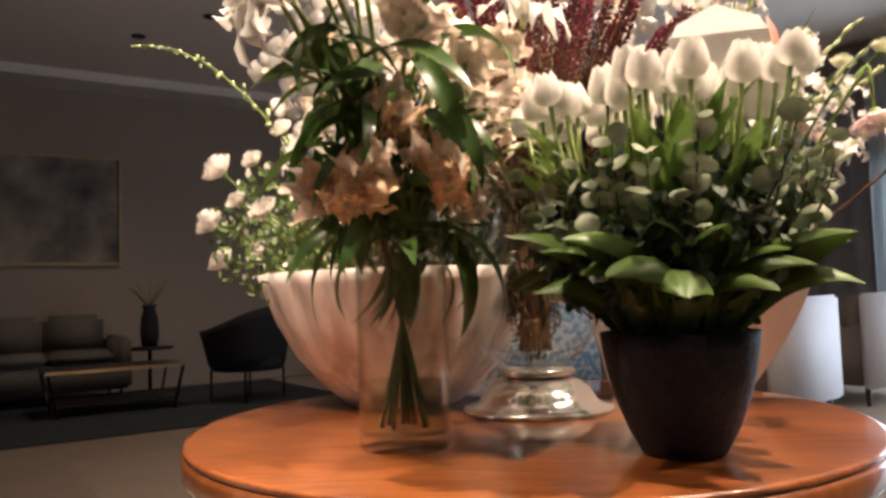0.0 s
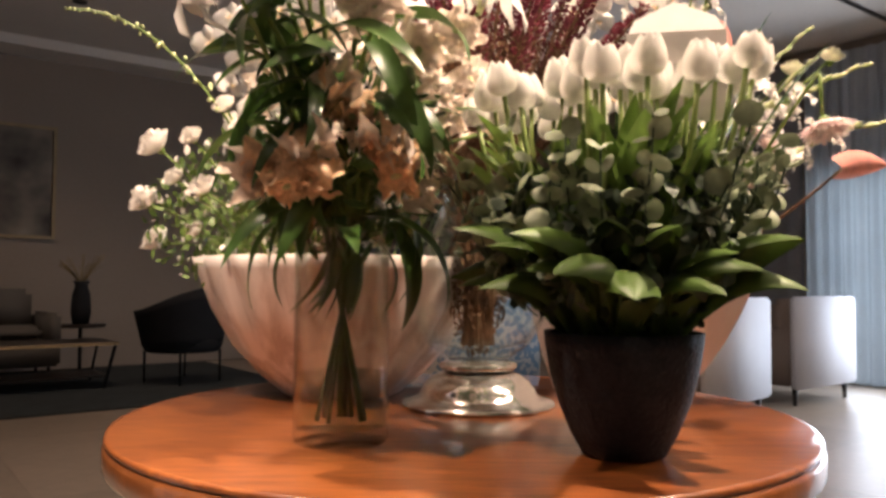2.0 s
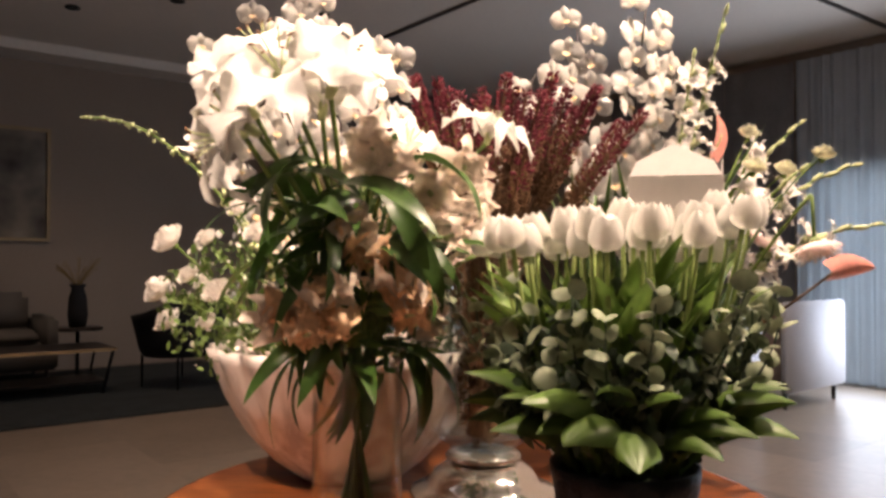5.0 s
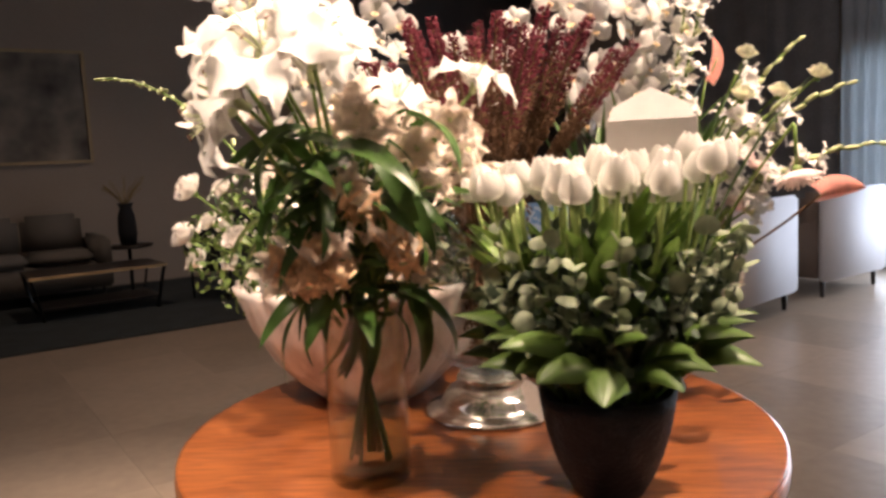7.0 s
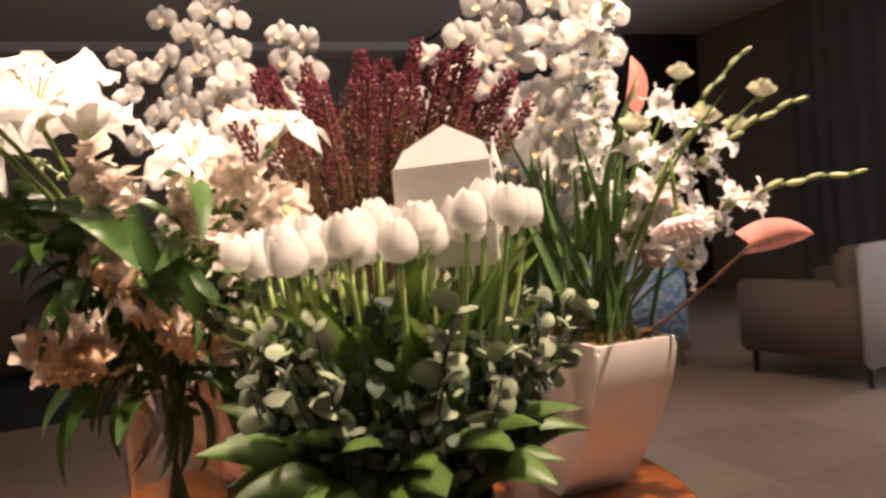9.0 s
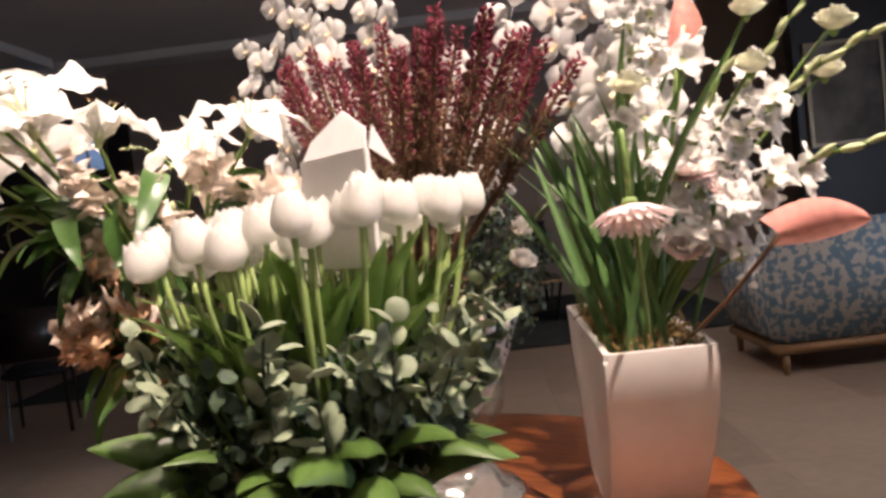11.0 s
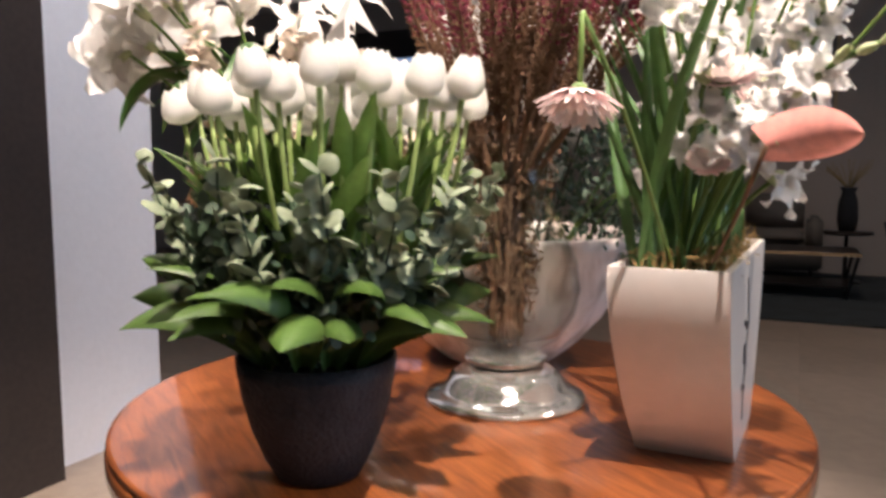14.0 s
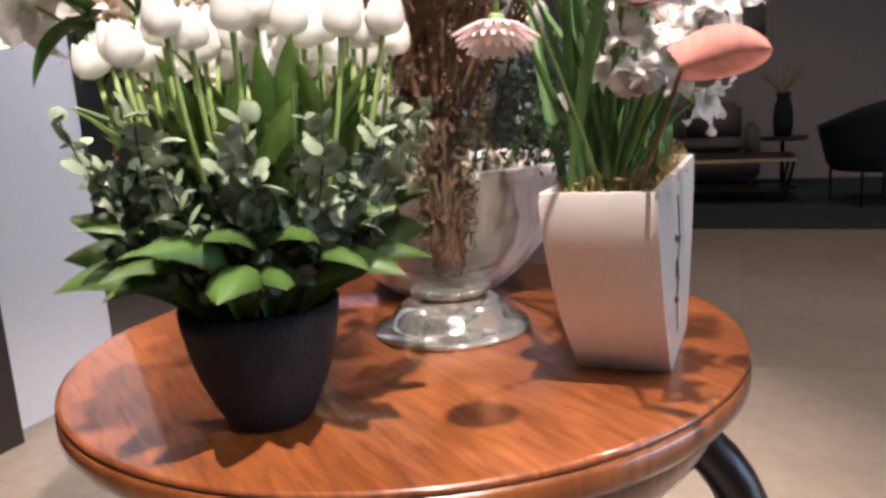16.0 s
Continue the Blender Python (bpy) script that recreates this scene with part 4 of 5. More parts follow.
for k in range(40):
    a, low = k * 2.39996 + rng.uniform(-0.3, 0.3), rng.uniform(0.0, 0.07)
    out = Vector((math.cos(a), math.sin(a), 0))
    p0 = C + out * 0.115 + Vector((0, 0, 0.955 + low))
    p1 = C + out * rng.uniform(0.185, 0.215) + Vector((rng.uniform(-0.05, 0.05), rng.uniform(-0.05, 0.05), 1.085 + 1.2 * low + rng.uniform(0, 0.05)))
    twig = arc(p0, p1, out * 0.022, 7)
    # twigs take the shade-darkened leaf colour
    twig_ob = stem(pot, p0, p1, 0.0014, out * 0.022, M_EUC_SHADED, "eucalyptus_stem")
    for q in range(7):
        for side in (-1, 1):
            if rng.random() < 0.12:
                continue
            turn = math.degrees(a) + side * rng.uniform(40, 110)
            leaf_at("eucalyptus_leaf", EUCS[(k + q) % 3], pot, twig[q + 1], turn, rng.uniform(-15, 60), rng.uniform(-80, 80), rng.uniform(0.85, 1.3) * (1.1 - 0.05 * q)).parent = twig_ob


def leaf_cloud(name, parent, n, where, size, material, seed, label, shape=1.0):
    """Many small leaves in one mesh; where(rng) gives the places in the parent's axes."""
    g = random.Random(seed)
    verts, faces = [], []
    for k in range(n):
        p = Vector(where(g))
        q = Euler((g.uniform(0, 6.28), g.uniform(0, 6.28), g.uniform(0, 6.28))).to_matrix()
        s = size * g.uniform(0.6, 1.3)
        i = len(verts)
        for c in ((0, 0, 0), (0.7, 0.5 * shape, 0.1), (1.5, 0.45 * shape, 0.12), (2, 0, 0), (1.5, -0.45 * shape, 0.12), (0.7, -0.5 * shape, 0.1)):
            verts.append(p + q @ (Vector(c) * s))
        faces.append(tuple(range(i, i + 6)))
    me = bpy.data.meshes.new(name)
    me.from_pydata([tuple(v) for v in verts], [], faces)
    me.materials.append(material)
    ob = put(name, me, parent, None, label)
    return tagged(ob, kind="stuff")


def in_ball(cx, cy, cz, rx, ry, rz, hollow=0.0):
    def where(g):
        while True:
            v = Vector((g.uniform(-1, 1), g.uniform(-1, 1), g.uniform(-1, 1)))
            if hollow < v.length < 1:
                return (cx + v.x * rx, cy + v.y * ry, cz + v.z * rz)
    return where


# fills the gaps between leaves; the shade there is in its dark colour
leaf_cloud("inner_foliage", pot, 1500, in_ball(0, 0, 0.30, 0.18, 0.18, 0.135, 0.35), 0.012, M_EUC_SHADED, 3, "dense inner eucalyptus foliage, its shade put into the colour", 1.3)
for k in range(34):
    upper = k % 2 == 0
    a = 360 * k / 34 + rng.uniform(-5, 5)
    root = Vector((PX, PY, 0)) + Vector((0.080 * math.cos(radians(a)), 0.080 * math.sin(radians(a)), 0.948 if upper else 0.928))
    leaf_at("collar_leaf", COLLARS[(k * 3) % 8], pot, root, a + rng.uniform(-7, 7), rng.uniform(32, 46) if upper else rng.uniform(20, 31), rng.uniform(-24, 24), rng.uniform(0.92, 1.14))

# the card standing among the tulips
card = thing("greeting_card", Matrix.Translation((0.272, -0.304, 1.228)) @ rot(-10, "Z"), "blank white paper envelope with its flap up, among the tulips", "card")
part("pocket", box(new_bm(), -0.068, 0.068, -0.003, 0.003, 0.0, 0.128, 0.001), M_PAPER, card, smooth=False)
bm = new_bm()
prof = [(-0.066, 0.128), (0.066, 0.128), (0.056, 0.150), (0.0, 0.178), (-0.056, 0.150)]
fr = [bm.verts.new((x, 0.0 + (z - 0.128) * 0.4, z)) for x, z in prof]
bk = [bm.verts.new((x, 0.0015 + (z - 0.128) * 0.4, z)) for x, z in prof]
bm.faces.new(fr)
bm.faces.new(bk)
for i in range(5):
    bm.faces.new((fr[i], fr[(i + 1) % 5], bk[(i + 1) % 5], bk[i]))
part("flap", bm, M_PAPER, card, smooth=False)
bm = new_bm()
tri = [(0.066, 0.003, 0.128), (0.068, 0.034, 0.108), (0.067, 0.010, 0.152)]
f0 = [bm.verts.new(p) for p in tri]
f1 = [bm.verts.new((x + 0.0015, y, z)) for x, y, z in tri]
bm.faces.new(f0)
bm.faces.new(f1)
for i in range(3):
    bm.faces.new((f0[i], f0[(i + 1) % 3], f1[(i + 1) % 3], f1[i]))
part("side_flap", bm, M_PAPER, card, smooth=False)
part("pick", tube(new_bm(), [(0, 0.004, -0.25), (0, 0.004, 0.02)], 0.002, 0.002, 6), M_STEM, card)

# lilies in the glass cylinder
NECK = Vector((LX, LY, ZT + 0.33))
FOOT = Vector((LX, LY, ZT + 0.03))


def lily_stalk(parent, me, p, face, size=1.0, name="lily", sag=(0, 0, 0.03), in_water=True):
    p = Vector(p)
    place(name, me, parent, p, face, (p.x * 700) % 360, size)
    a = (p.x * 37 + p.y * 53) % 6.28
    low = FOOT + Vector((0.035 * math.cos(a), 0.035 * math.sin(a), 0))
    mid = NECK + Vector((-0.030 * math.cos(a), -0.030 * math.sin(a), 0.0))
    if in_water:
        stem(parent, low, mid, 0.0042, (0, 0, 0), M_LEAF)
    stem(parent, mid, p - Vector(face).normalized() * 0.006, 0.0036, sag, M_STEM)


rng = random.Random(21)
for k, (p, f, s) in enumerate((
        ((-0.27, -0.46, 1.45), (-0.1, -0.8, 0.6), 1.3), ((-0.32, -0.44, 1.40), (-0.7, -0.5, 0.4), 1.15), ((-0.325, -0.485, 1.385), (-0.85, -0.40, -0.25), 1.0),
        ((-0.22, -0.41, 1.46), (0.4, -0.5, 0.9), 1.15), ((-0.34, -0.36, 1.44), (-0.7, 0.1, 0.7), 1.1), ((0.00, -0.205, 1.425), (0.25, -0.25, 1), 0.85),
        ((-0.25, -0.30, 1.45), (0.1, 0.2, 1), 1.05), ((-0.30, -0.42, 1.48), (-0.3, -0.3, 1), 1.1), ((-0.13, -0.22, 1.40), (0.3, -0.5, 0.8), 0.85))):
    lily_stalk(lv, LILIES[k % 6], p, f, s, "white_lily")
for k, (p, f, s) in enumerate((
        ((-0.15, -0.16, 1.36), (0.4, -0.5, 0.7), 1.0), ((-0.20, -0.12, 1.38), (0.5, 0.3, 0.8), 1.1), ((-0.08, -0.12, 1.32), (0.8, -0.3, 0.4), 1.0),
        ((-0.05, -0.06, 1.29), (0.7, 0.2, 0.5), 1.0), ((-0.02, -0.16, 1.32), (0.8, -0.6, 0.2), 0.95), ((0.03, -0.10, 1.25), (0.9, -0.2, 0.1), 0.9),
        ((-0.10, -0.20, 1.27), (0.4, -0.9, 0.1), 0.9), ((-0.28, -0.24, 1.35), (-0.3, -0.5, 0.6), 1.0), ((-0.16, -0.05, 1.31), (0.3, 0.8, 0.4), 1.0), ((-0.33, -0.17, 1.30), (-0.8, 0.3, 0.3), 1.0))):
    lily_stalk(lv, FADED[k % 4], p, f, s, "fading_lily", in_water=False)
for k in range(5):
    p = Vector((rng.uniform(-0.28, -0.04), rng.uniform(-0.40, -0.20), rng.uniform(1.27, 1.39)))
    lily_stalk(lv, FADED[k % 4], p, (rng.uniform(-0.6, 0.6), -0.7, rng.uniform(-0.3, 0.6)), rng.uniform(0.75, 1.0), "fading_lily", in_water=False)
for k, (x, y, z, lit) in enumerate((
        (-0.215, -0.295, 1.255, 1), (-0.180, -0.290, 1.235, 1), (-0.195, -0.310, 1.275, 0), (-0.320, -0.300, 1.150, 0), (-0.285, -0.315, 1.155, 1), (-0.250, -0.330, 1.165, 1),
        (-0.230, -0.325, 1.140, 1), (-0.262, -0.335, 1.130, 1), (-0.225, -0.335, 1.185, 0), (-0.130, -0.280, 1.185, 1), (-0.105, -0.265, 1.175, 0), (-0.150, -0.290, 1.205, 0),
        (-0.120, -0.270, 1.155, 1), (-0.090, -0.180, 1.140, 0), (-0.300, -0.180, 1.180, 0), (-0.060, -0.230, 1.265, 0), (-0.110, -0.150, 1.230, 1))):
    f = (2 * (x - LX) + rng.uniform(-0.4, 0.4), 3 * (y - LY) + rng.uniform(-0.5, 0.2), rng.uniform(-0.7, 0.2))
    lily_stalk(lv, (WILTED if lit else FADED)[k % 4], (x, y - 0.035, z), f, rng.uniform(0.68, 0.92), "wilted_lily", (0, 0, 0.05), k < 4)
for k in range(62):
    a = rng.uniform(0, 360)
    h = rng.uniform(-0.03, 0.29)
    r = 0.03 + 0.22 * max(0, h)
    root = NECK + Vector((r * math.cos(radians(a)), r * math.sin(radians(a)), h))
    leaf_at("lily_leaf", LILY_LEAVES[k % 5], lv, root, a + rng.uniform(-25, 25), rng.uniform(-45, 55), rng.uniform(-50, 50), rng.uniform(0.55, 0.95))
for x, y, z, hd, pt, s in ((-0.26, -0.40, 1.36, 240, -10, 0.95), (-0.23, -0.36, 1.33, -40, 15, 1.15), (-0.27, -0.27, 1.10, 215, -25, 1.0),
                           (-0.14, -0.2, 1.1, -20, -50, 1.1), (-0.12, -0.2, 1.12, 10, -55, 1.0), (-0.12, -0.2, 1.2, -40, 55, 1.0)):
    leaf_at("lily_leaf", LILY_LEAVES[2], lv, Vector((x, y, z)), hd, pt, 20, s * 0.85)
for k in range(34):
    t = rng.uniform(0.15, 0.85)
    root = NECK.lerp(Vector((-0.28 + rng.uniform(-0.06, 0.08), -0.42 + rng.uniform(-0.05, 0.10), 1.42)), t)
    leaf_at("lily_leaf", LILY_LEAVES[k % 5], lv, root, rng.uniform(0, 360), rng.uniform(-10, 60), rng.uniform(-50, 50), rng.uniform(0.5, 0.8))
for k in range(9):
    a = 40 * k
    leaf_at("lily_leaf", LILY_LEAVES[0], lv, Vector((LX + 0.012 * math.cos(a), LY + 0.012 * math.sin(a), 1.08)), a, -72 - (k % 3) * 5, 30 * k, 0.85)
leaf_cloud("small_foliage", lv, 420, in_ball(0.0, 0.0, 0.42, 0.13, 0.13, 0.15), 0.018, M_LEAF, 8, "small dark lily leaves", 0.6)

# orchids, roses and greenery in the white bowl
rng = random.Random(31)


def orchid_spike(parent, base, top, n, face, seed):
    g = random.Random(seed)
    base, top = Vector(base), Vector(top)
    spike = stem(parent, base, top, 0.0035, (0, 0, 0.0), M_DARKWOOD, "orchid_stem", 0.002)
    d = (top - base).normalized()
    for k in range(n):
        s = k / (n - 1)
        p = top - d * (0.40 * (1 - s)) if (top - base).length > 0.4 else base.lerp(top, s)
        side = 1 if k % 2 else -1
        f = Vector(face).normalized() + Vector((g.uniform(-0.6, 0.6), g.uniform(-0.4, 0.4), g.uniform(-0.35, 0.2)))
        off = Vector((0.027 * side, g.uniform(-0.02, 0.005), g.uniform(-0.01, 0.01)))
        place("orchid_flower", ORCHIDS[(k + seed) % 4], parent, p + off + f.normalized() * 0.012, f, g.uniform(-15, 15), g.uniform(0.85, 1.15) * (1 - 0.25 * s)).parent = spike


BC = Vector((BX, BY, 1.0))
for k, (x, y, z, n) in enumerate(((-0.385, 0.33, 1.84, 15), (-0.48, 0.31, 1.78, 11), (-0.60, 0.30, 1.71, 9), (-0.195, 0.33, 1.715, 13), (0.138, 0.33, 1.66, 10), (-0.30, 0.24, 1.60, 9), (-0.02, 0.36, 1.57, 9), (-0.42, 0.20, 1.56, 8))):
    orchid_spike(bowl, BC + Vector((0.3 * (x - BX), 0.3 * (y - BY), 0)), (x, y, z), n, (0.25, -1, 0.1), k)
for k, (x, y, z) in enumerate(((-0.63, 0.134, 1.27), (-0.67, 0.19, 1.165), (-0.70, 0.33, 1.09), (-0.58, 0.10, 1.20), (-0.53, 0.05, 1.27), (-0.60, 0.26, 1.18), (-0.50, 0.02, 1.17), (-0.56, 0.16, 1.10), (-0.47, 0.05, 1.33), (-0.42, 0.0, 1.28),
                               (0.02, 0.42, 1.22), (-0.03, 0.46, 1.30), (0.06, 0.36, 1.16), (-0.10, 0.50, 1.25), (0.10, 0.44, 1.28))):
    f = Vector((x - BX, y - BY - 0.2, 0.45))
    place("white_rose", ROSES[k % 3], bowl, (x, y, z), f, k * 50, 1.12 if k < 3 else rng.uniform(0.7, 0.95))
    stem(bowl, BC + Vector((0.5 * (x - BX), 0.5 * (y - BY), 0.03)), Vector((x, y, z)) - f.normalized() * 0.01, 0.0025, (0, 0, 0.02))
leaf_cloud("rim_greenery", bowl, 900, in_ball(-0.20, -0.04, 0.37, 0.20, 0.22, 0.17), 0.011, M_SMALL, 6, "loose small green leaves", 0.9)
# same shade-darkened colour as the pot's inner foliage
leaf_cloud("back_greenery", bowl, 1500, in_ball(0.19, 0.12, 0.37, 0.16, 0.18, 0.18), 0.010, M_EUC_SHADED, 7, "dense small leaves in the shaded eucalyptus colour", 0.9)
leaf_cloud("white_filler", bowl, 160, in_ball(-0.20, -0.05, 0.38, 0.21, 0.22, 0.17), 0.008, M_ROSE, 9, "tiny white filler blossom", 1.3)
sprig = arc((-0.40, 0.05, 1.20), (-0.755, 0.01, 1.50), (0.0, 0, 0.085), 14)
inv = bowl.matrix_basis.inverted()
bud_sprig = part("bud_sprig", tube(new_bm(), [inv @ p for p in sprig], 0.0028, 0.0015), M_STEM, bowl)
SPRIG_BUD = finish(lump(new_bm(), Matrix.Diagonal((0.0065, 0.0046, 0.0078, 1))), "bud", M_PALE)
for k in range(44):
    s = k / 43
    i = min(13, int(s * 14))
    p = inv @ (sprig[i].lerp(sprig[i + 1], s * 14 - i) + Vector((rng.uniform(-1, 1), rng.uniform(-1, 1), rng.uniform(-1, 1))) * 0.011 * (1.25 - s))
    put("bud", SPRIG_BUD, bud_sprig, Matrix.Translation(p) @ Euler((k, 2 * k, 0)).to_matrix().to_4x4() @ Matrix.Scale(1.2 - 0.6 * s, 4))

# amaranth in the glass urn
rng = random.Random(41)
GN = Vector((GX, GY, 1.16))
for k in range(30):
    a = k * 2.39996
    r = 0.29 * math.sqrt((k + 0.5) / 30)
    tip = Vector((GX + 0.03 + r * math.cos(a) * 1.08, GY + 0.01 + r * math.sin(a) * 0.75, 1.61 - 0.9 * r * r + rng.uniform(-0.05, 0.02)))
    mouth = GN + Vector((0.16 * r * math.cos(a), 0.16 * r * math.sin(a), 0))
    d = (tip - mouth).normalized()
    ln = 0.24 + 0.03 * (k % 4)
    place("plume", PLUMES[k % 4], gv, tip - d * ln, d, rng.uniform(0, 360), 1.0)
    stem(gv, mouth, tip - d * (ln - 0.02), 0.0055, (0, 0, 0), M_AMAR_LOW)
    low = Vector((GX + 0.028 * math.cos(a * 1.7), GY + 0.028 * math.sin(a * 1.7), ZT + 0.115))
    stem(gv, low, mouth, 0.0042, (0, 0, 0), M_AMAR_LOW)
leaf_cloud("dry_leaves", gv, 4600, in_ball(0.005, 0, 0.53, 0.098, 0.098, 0.25), 0.0062, M_AMAR_LOW, 12, "dry reddish-brown leaflets", 0.6)
leaf_cloud("dry_husks", gv, 1500, in_ball(0, 0, 0.25, 0.060, 0.060, 0.16), 0.007, M_AMAR_LOW, 13, "dry reddish-brown leaflets", 0.6)

# gladioli, gerberas and anthuriums in the trough
rng = random.Random(51)
inv_t = tr.matrix_basis.inverted()
leaf_cloud("moss", tr, 1500, lambda g: (g.uniform(-0.064, 0.064), g.uniform(-0.265, 0.195), 0.268 + g.uniform(0, 0.042)), 0.009, M_MOSS, 14, "dry tangled moss", 0.35)


def trough_at(y, x=0.0, z=0.272):
    return tr.matrix_basis @ Vector((x, y, z))


FLORETS = [lily_mesh(60 + k, 0.034, 0.7, 0.0, 0.9, M_LILY, False) for k in range(3)]


def bud_mesh():
    bm = lathe(new_bm(), [(0.0, 0.0), (0.005, 0.004), (0.0075, 0.018), (0.006, 0.034), (0.0, 0.046)], 8)
    return finish(bm, "bud", M_PALE)


BUD = bud_mesh()


def gladiolus(p0, p1, sag, n, seed, open_to=0.7, facing=(0.5, -0.7, 0.2)):
    g = random.Random(seed)
    pts = arc(p0, p1, sag, 12)
    spike = part("gladiolus_stem", tube(new_bm(), [inv_t @ p for p in pts], 0.006, 0.002), M_STEM, tr)
    for k in range(n):
        s = 0.36 + 0.64 * k / (n - 1)
        i = min(11, int(s * 12))
        p = pts[i].lerp(pts[i + 1], s * 12 - i)
        d = (pts[i + 1] - pts[i]).normalized()
        side = Vector(facing).normalized() * 0.7 + d.cross(Vector(facing)).normalized() * (0.6 if k % 2 else -0.6)
        f = (side + d * 0.7 + Vector((g.uniform(-0.2, 0.2), g.uniform(-0.2, 0.2), 0))).normalized()
        if s < open_to:
            place("floret", FLORETS[k % 3], tr, p + f * 0.008, f, g.uniform(0, 360), g.uniform(1.0, 1.35) * (1.25 - 0.6 * s)).parent = spike
        else:
            place("bud", BUD, tr, p, f * 0.5 + d, 0, 0.90 - 0.45 * s + 0.2 * g.random()).parent = spike


gladiolus(trough_at(-0.10), Vector((0.49, 0.10, 1.72)), (-0.01, 0, 0), 13, 1, 0.85)
gladiolus(trough_at(-0.04), Vector((0.46, 0.20, 1.66)), (0.01, 0, 0), 13, 2, 0.95)
gladiolus(trough_at(-0.16), Vector((0.80, 0.02, 1.30)), (-0.02, 0, 0.07), 11, 3, 0.70)
gladiolus(trough_at(-0.12), Vector((0.74, 0.10, 1.42)), (-0.02, 0, 0.06), 12, 4, 0.72)
gladiolus(trough_at(-0.08), Vector((0.68, 0.20, 1.52)), (-0.02, 0, 0.03), 12, 5, 0.72)
gladiolus(trough_at(-0.18), Vector((0.60, 0.02, 1.40)), (-0.02, 0, 0.03), 6, 6, 0.75)
gladiolus(trough_at(0.02), Vector((0.40, 0.28, 1.60)), (0, 0, 0), 12, 7, 0.95)
for k, (x, y, z) in enumerate(((0.235, 0.34, 1.775), (0.385, 0.30, 1.80), (0.44, 0.26, 1.66))):
    orchid_spike(tr, trough_at(0.06 - 0.03 * k), (x, y, z), 15, (0.3, -1, 0.1), 20 + k)
for k in range(52):
    y = rng.uniform(-0.25, 0.12)
    hd = rng.uniform(0, 360)
    leaf_at("sword_leaf", SWORDS[k % 3], tr, trough_at(y, rng.uniform(-0.05, 0.05), 0.258), hd, rng.uniform(66, 88), rng.uniform(-60, 60), rng.uniform(0.85, 1.3))


def gerbera(p, face, root_y, hook, size=1.0, k=0):
    p, f = Vector(p), Vector(face).normalized()
    head = place("gerbera", GERBERAS[k % 2], tr, p, f, 0, size)
    top = p - f * 0.03 + Vector((0, 0, hook))
    root = trough_at(root_y)
    pts = arc(root, top, (0.0, 0.0, 0.02), 8) + [top + Vector((0, 0, 0.004)) - f * -0.008, p - f * 0.008]
    head.parent = part("gerbera_stem", tube(new_bm(), [inv_t @ q for q in pts], 0.0032, 0.0030), M_STEM, tr)


gerbera((0.550, -0.150, 1.262), (0.15, -0.2, -1), -0.22, 0.05, 0.90, 0)
gerbera((0.512, 0.090, 1.288), (0.35, -0.35, 0.85), -0.16, 0.0, 0.9, 1)
gerbera((0.506, 0.080, 1.190), (0.4, -0.5, 0.7), -0.20, 0.0, 0.62, 0)
gerbera((0.560, 0.090, 1.255), (0.5, 0.0, 0.8), -0.15, 0.0, 0.6, 1)
for k, (p, f) in enumerate((((0.535, 0.10, 1.205), (0.8, -0.5, 0.2)), ((0.56, 0.13, 1.175), (0.9, 0.1, -0.3)), ((0.58, 0.10, 1.245), (0.8, -0.3, 0.3)), ((0.50, 0.02, 1.36), (0.3, -0.8, 0.4)), ((0.53, 0.08, 1.43), (0.5, -0.7, 0.3)))):
    place("white_blossom", FLORETS[k % 3], tr, p, f, k * 40, 1.2)
    stem(tr, trough_at(-0.18 + 0.02 * k), Vector(p), 0.0028, (0.01, 0, 0.02))
SCABS = [rose_mesh(70 + k, 0.021, mat("cream_scabious", (0.78, 0.78, 0.62), 0.6, vary=0.15, scale=40, thin=0.2)) for k in range(1)]
for k, p in enumerate(((0.578, 0.204, 1.50), (0.70, 0.13, 1.445), (0.61, 0.10, 1.41), (0.665, 0.22, 1.40), (0.50, -0.02, 1.40))):
    place("scabious", SCABS[0], tr, p, (0.2, -0.2, 1), k * 60, 1.0)
    stem(tr, trough_at(-0.14 + 0.03 * k), Vector(p), 0.0026, (0, 0, 0.03))


def spathe_mesh():
    bm = new_bm()

    def fn(u, v):
        w = 0.042 * math.sin(math.pi * min(1.0, 0.20 + 0.80 * v)) ** 0.75
        x = 0.145 * v - 0.028 * abs(u) ** 1.3 * (1 - v) ** 2
        return (x, u * w, 0.020 * math.sin(2.6 * v) + 0.55 * w * u * u)
    sheet(bm, fn, 10, 12)
    tube(bm, arc((0.012, 0, 0.008), (0.065, 0, 0.035), (0, 0, 0.006), 5), 0.005, 0.003, 8, 1)
    return finish(bm, "anthurium", [M_CORAL, M_PALE])


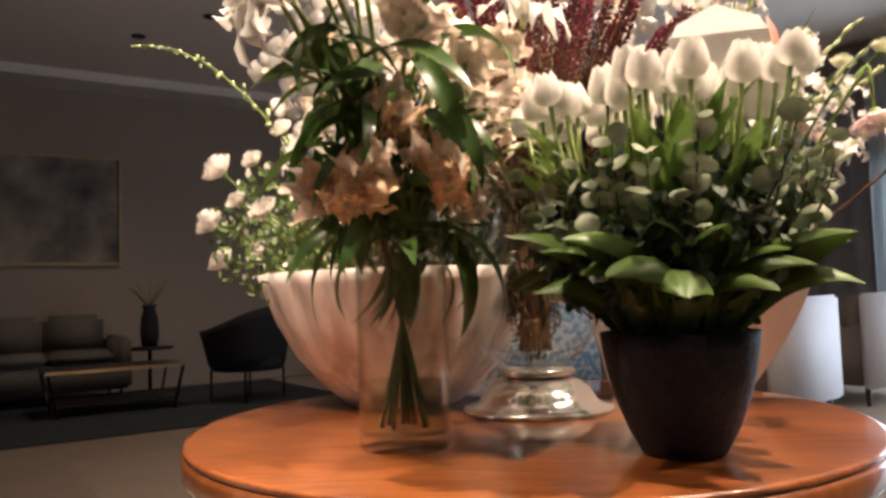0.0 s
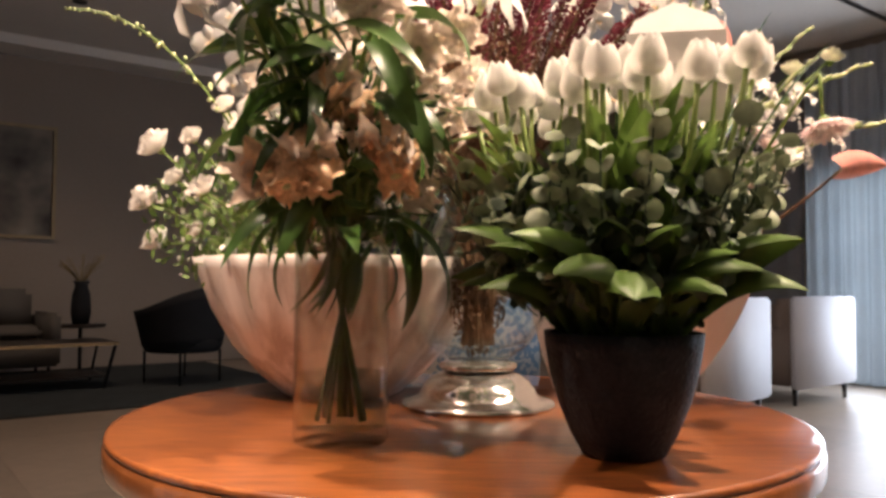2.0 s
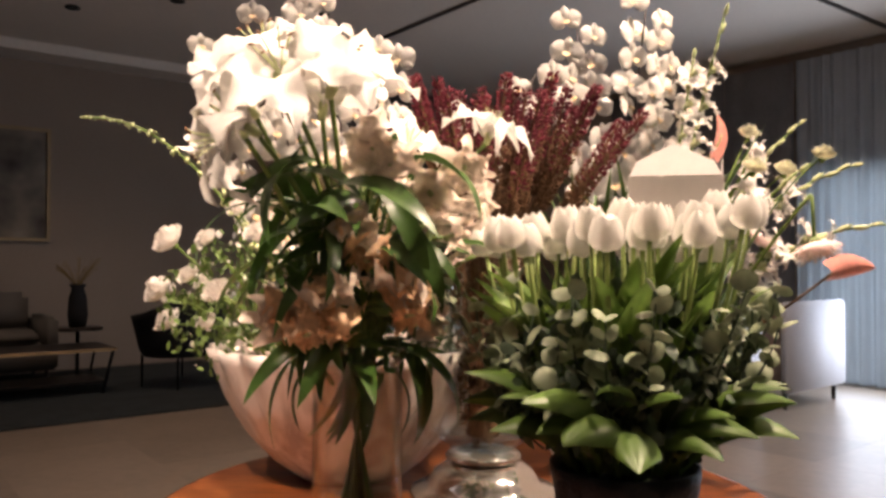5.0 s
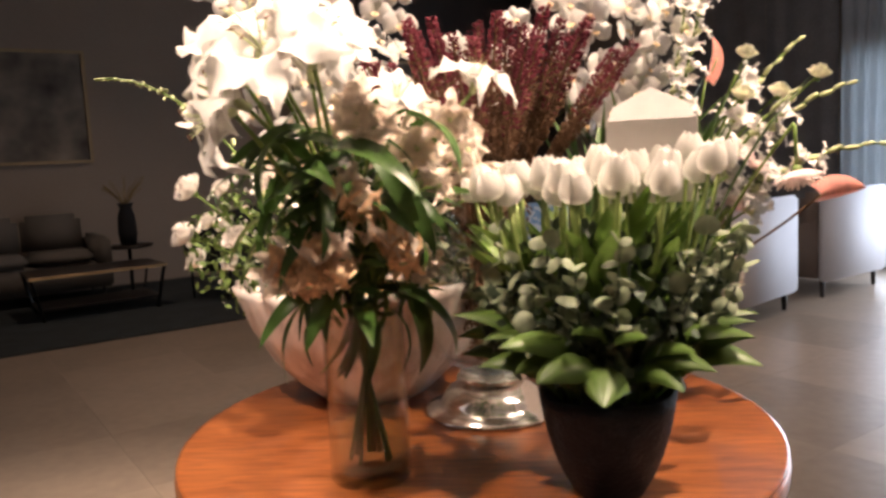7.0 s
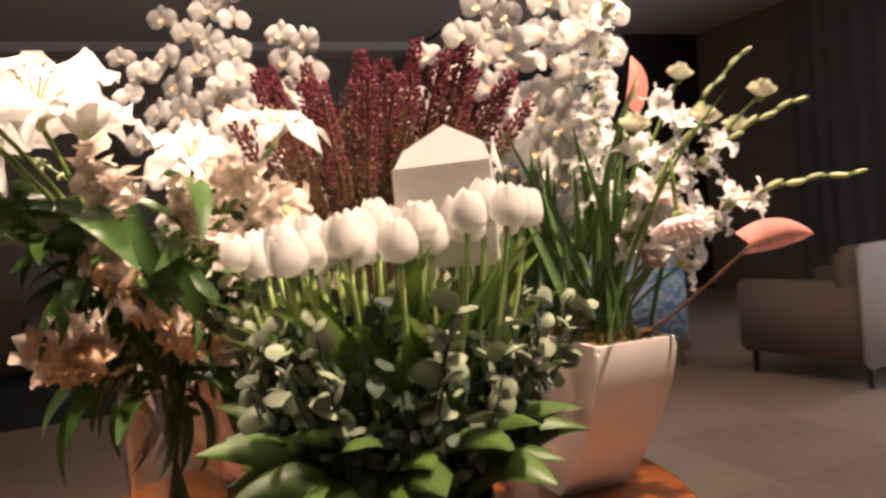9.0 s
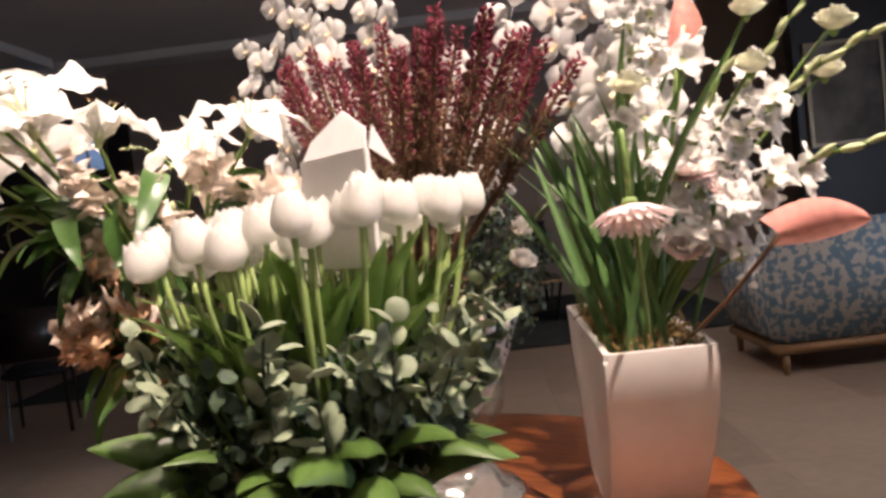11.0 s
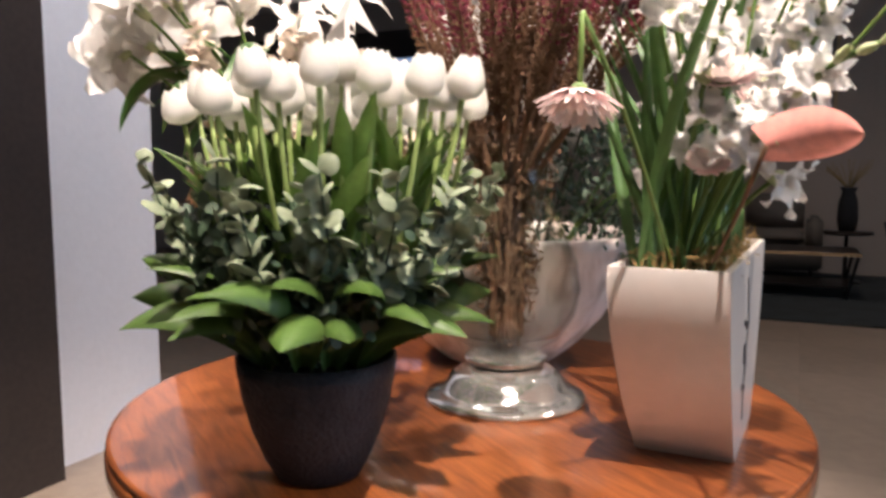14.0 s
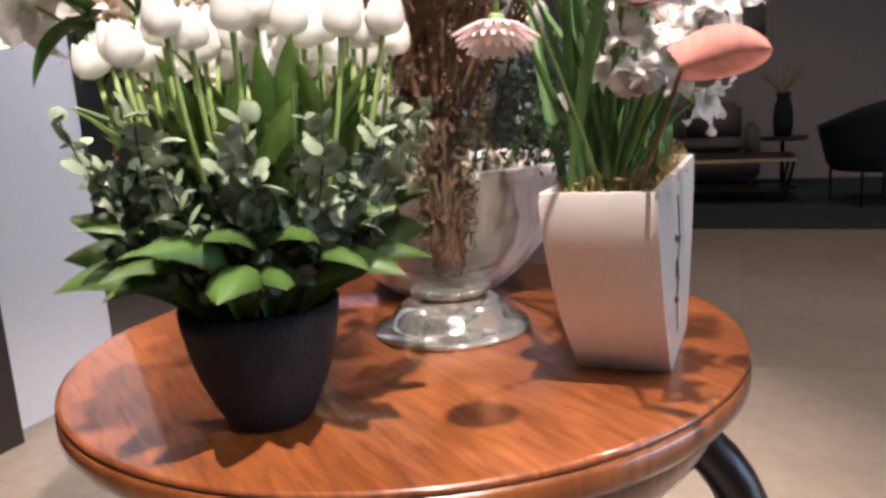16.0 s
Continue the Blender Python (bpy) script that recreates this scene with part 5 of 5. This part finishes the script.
SP = spathe_mesh()
leaf_at("anthurium", SP, tr, Vector((0.652, 0.0, 1.208)), 6, 4, -68, 0.64)
stem(tr, trough_at(-0.20, 0.03), Vector((0.652, 0.0, 1.208)), 0.0028, (0, 0, -0.01), M_AMAR_LOW, "anthurium_stem")
leaf_at("anthurium", SP, tr, Vector((0.487, 0.175, 1.455)), 40, 84, 100, 0.6)
stem(tr, trough_at(-0.12, 0.03), Vector((0.487, 0.175, 1.455)), 0.0028, (0, 0, 0), M_STEM, "anthurium_stem")

# black brush marks on the trough's long side


def brush_stroke(y0, z0, y1, z1, bow, wide):
    """A tapered, bowed stroke of ink lying on the side wall."""
    bm = new_bm()
    d = Vector((0, y1 - y0, z1 - z0))
    across = Vector((0, -d.z, d.y)).normalized()

    def fn(u, v):
        w = wide * (0.25 + 0.75 * math.sin(math.pi * (0.15 + 0.8 * v))) * (1 - 0.5 * v)
        p = Vector((0, y0, z0)) + d * v + across * (bow * 4 * v * (1 - v) + u * w)
        q = 1 - (1 - p.z / 0.295) ** 1.65
        return (0.0706 + 0.005 * q + 0.0008, p.y, p.z)
    sheet(bm, fn, 2, 10)
    ob = part("brush_mark", bm, M_INK, tr, "black brushed character", False)
    thick = ob.modifiers.new("ink", "SOLIDIFY")
    thick.thickness = 0.0006


for stroke in ((-0.070, 0.262, -0.040, 0.180, 0.006, 0.0055), (-0.095, 0.205, -0.020, 0.190, -0.004, 0.005), (-0.030, 0.195, -0.085, 0.140, 0.006, 0.007), (-0.080, 0.165, -0.025, 0.125, -0.005, 0.006),
               (-0.045, 0.150, -0.070, 0.095, 0.007, 0.006), (-0.085, 0.105, -0.030, 0.090, 0.004, 0.005), (-0.050, 0.095, -0.040, 0.045, -0.005, 0.005)):
    brush_stroke(*stroke)

# floor tiles
floor_m = floor.matrix_basis.inverted()
for i, j in FLOOR_TILES:
    a, b = i * 0.8 + 0.2, j * 0.8 + 0.1
    if A0 < a < A1 and B0 < b < B1:
        put("tile", tile_me, floor, T(a, b, 0))
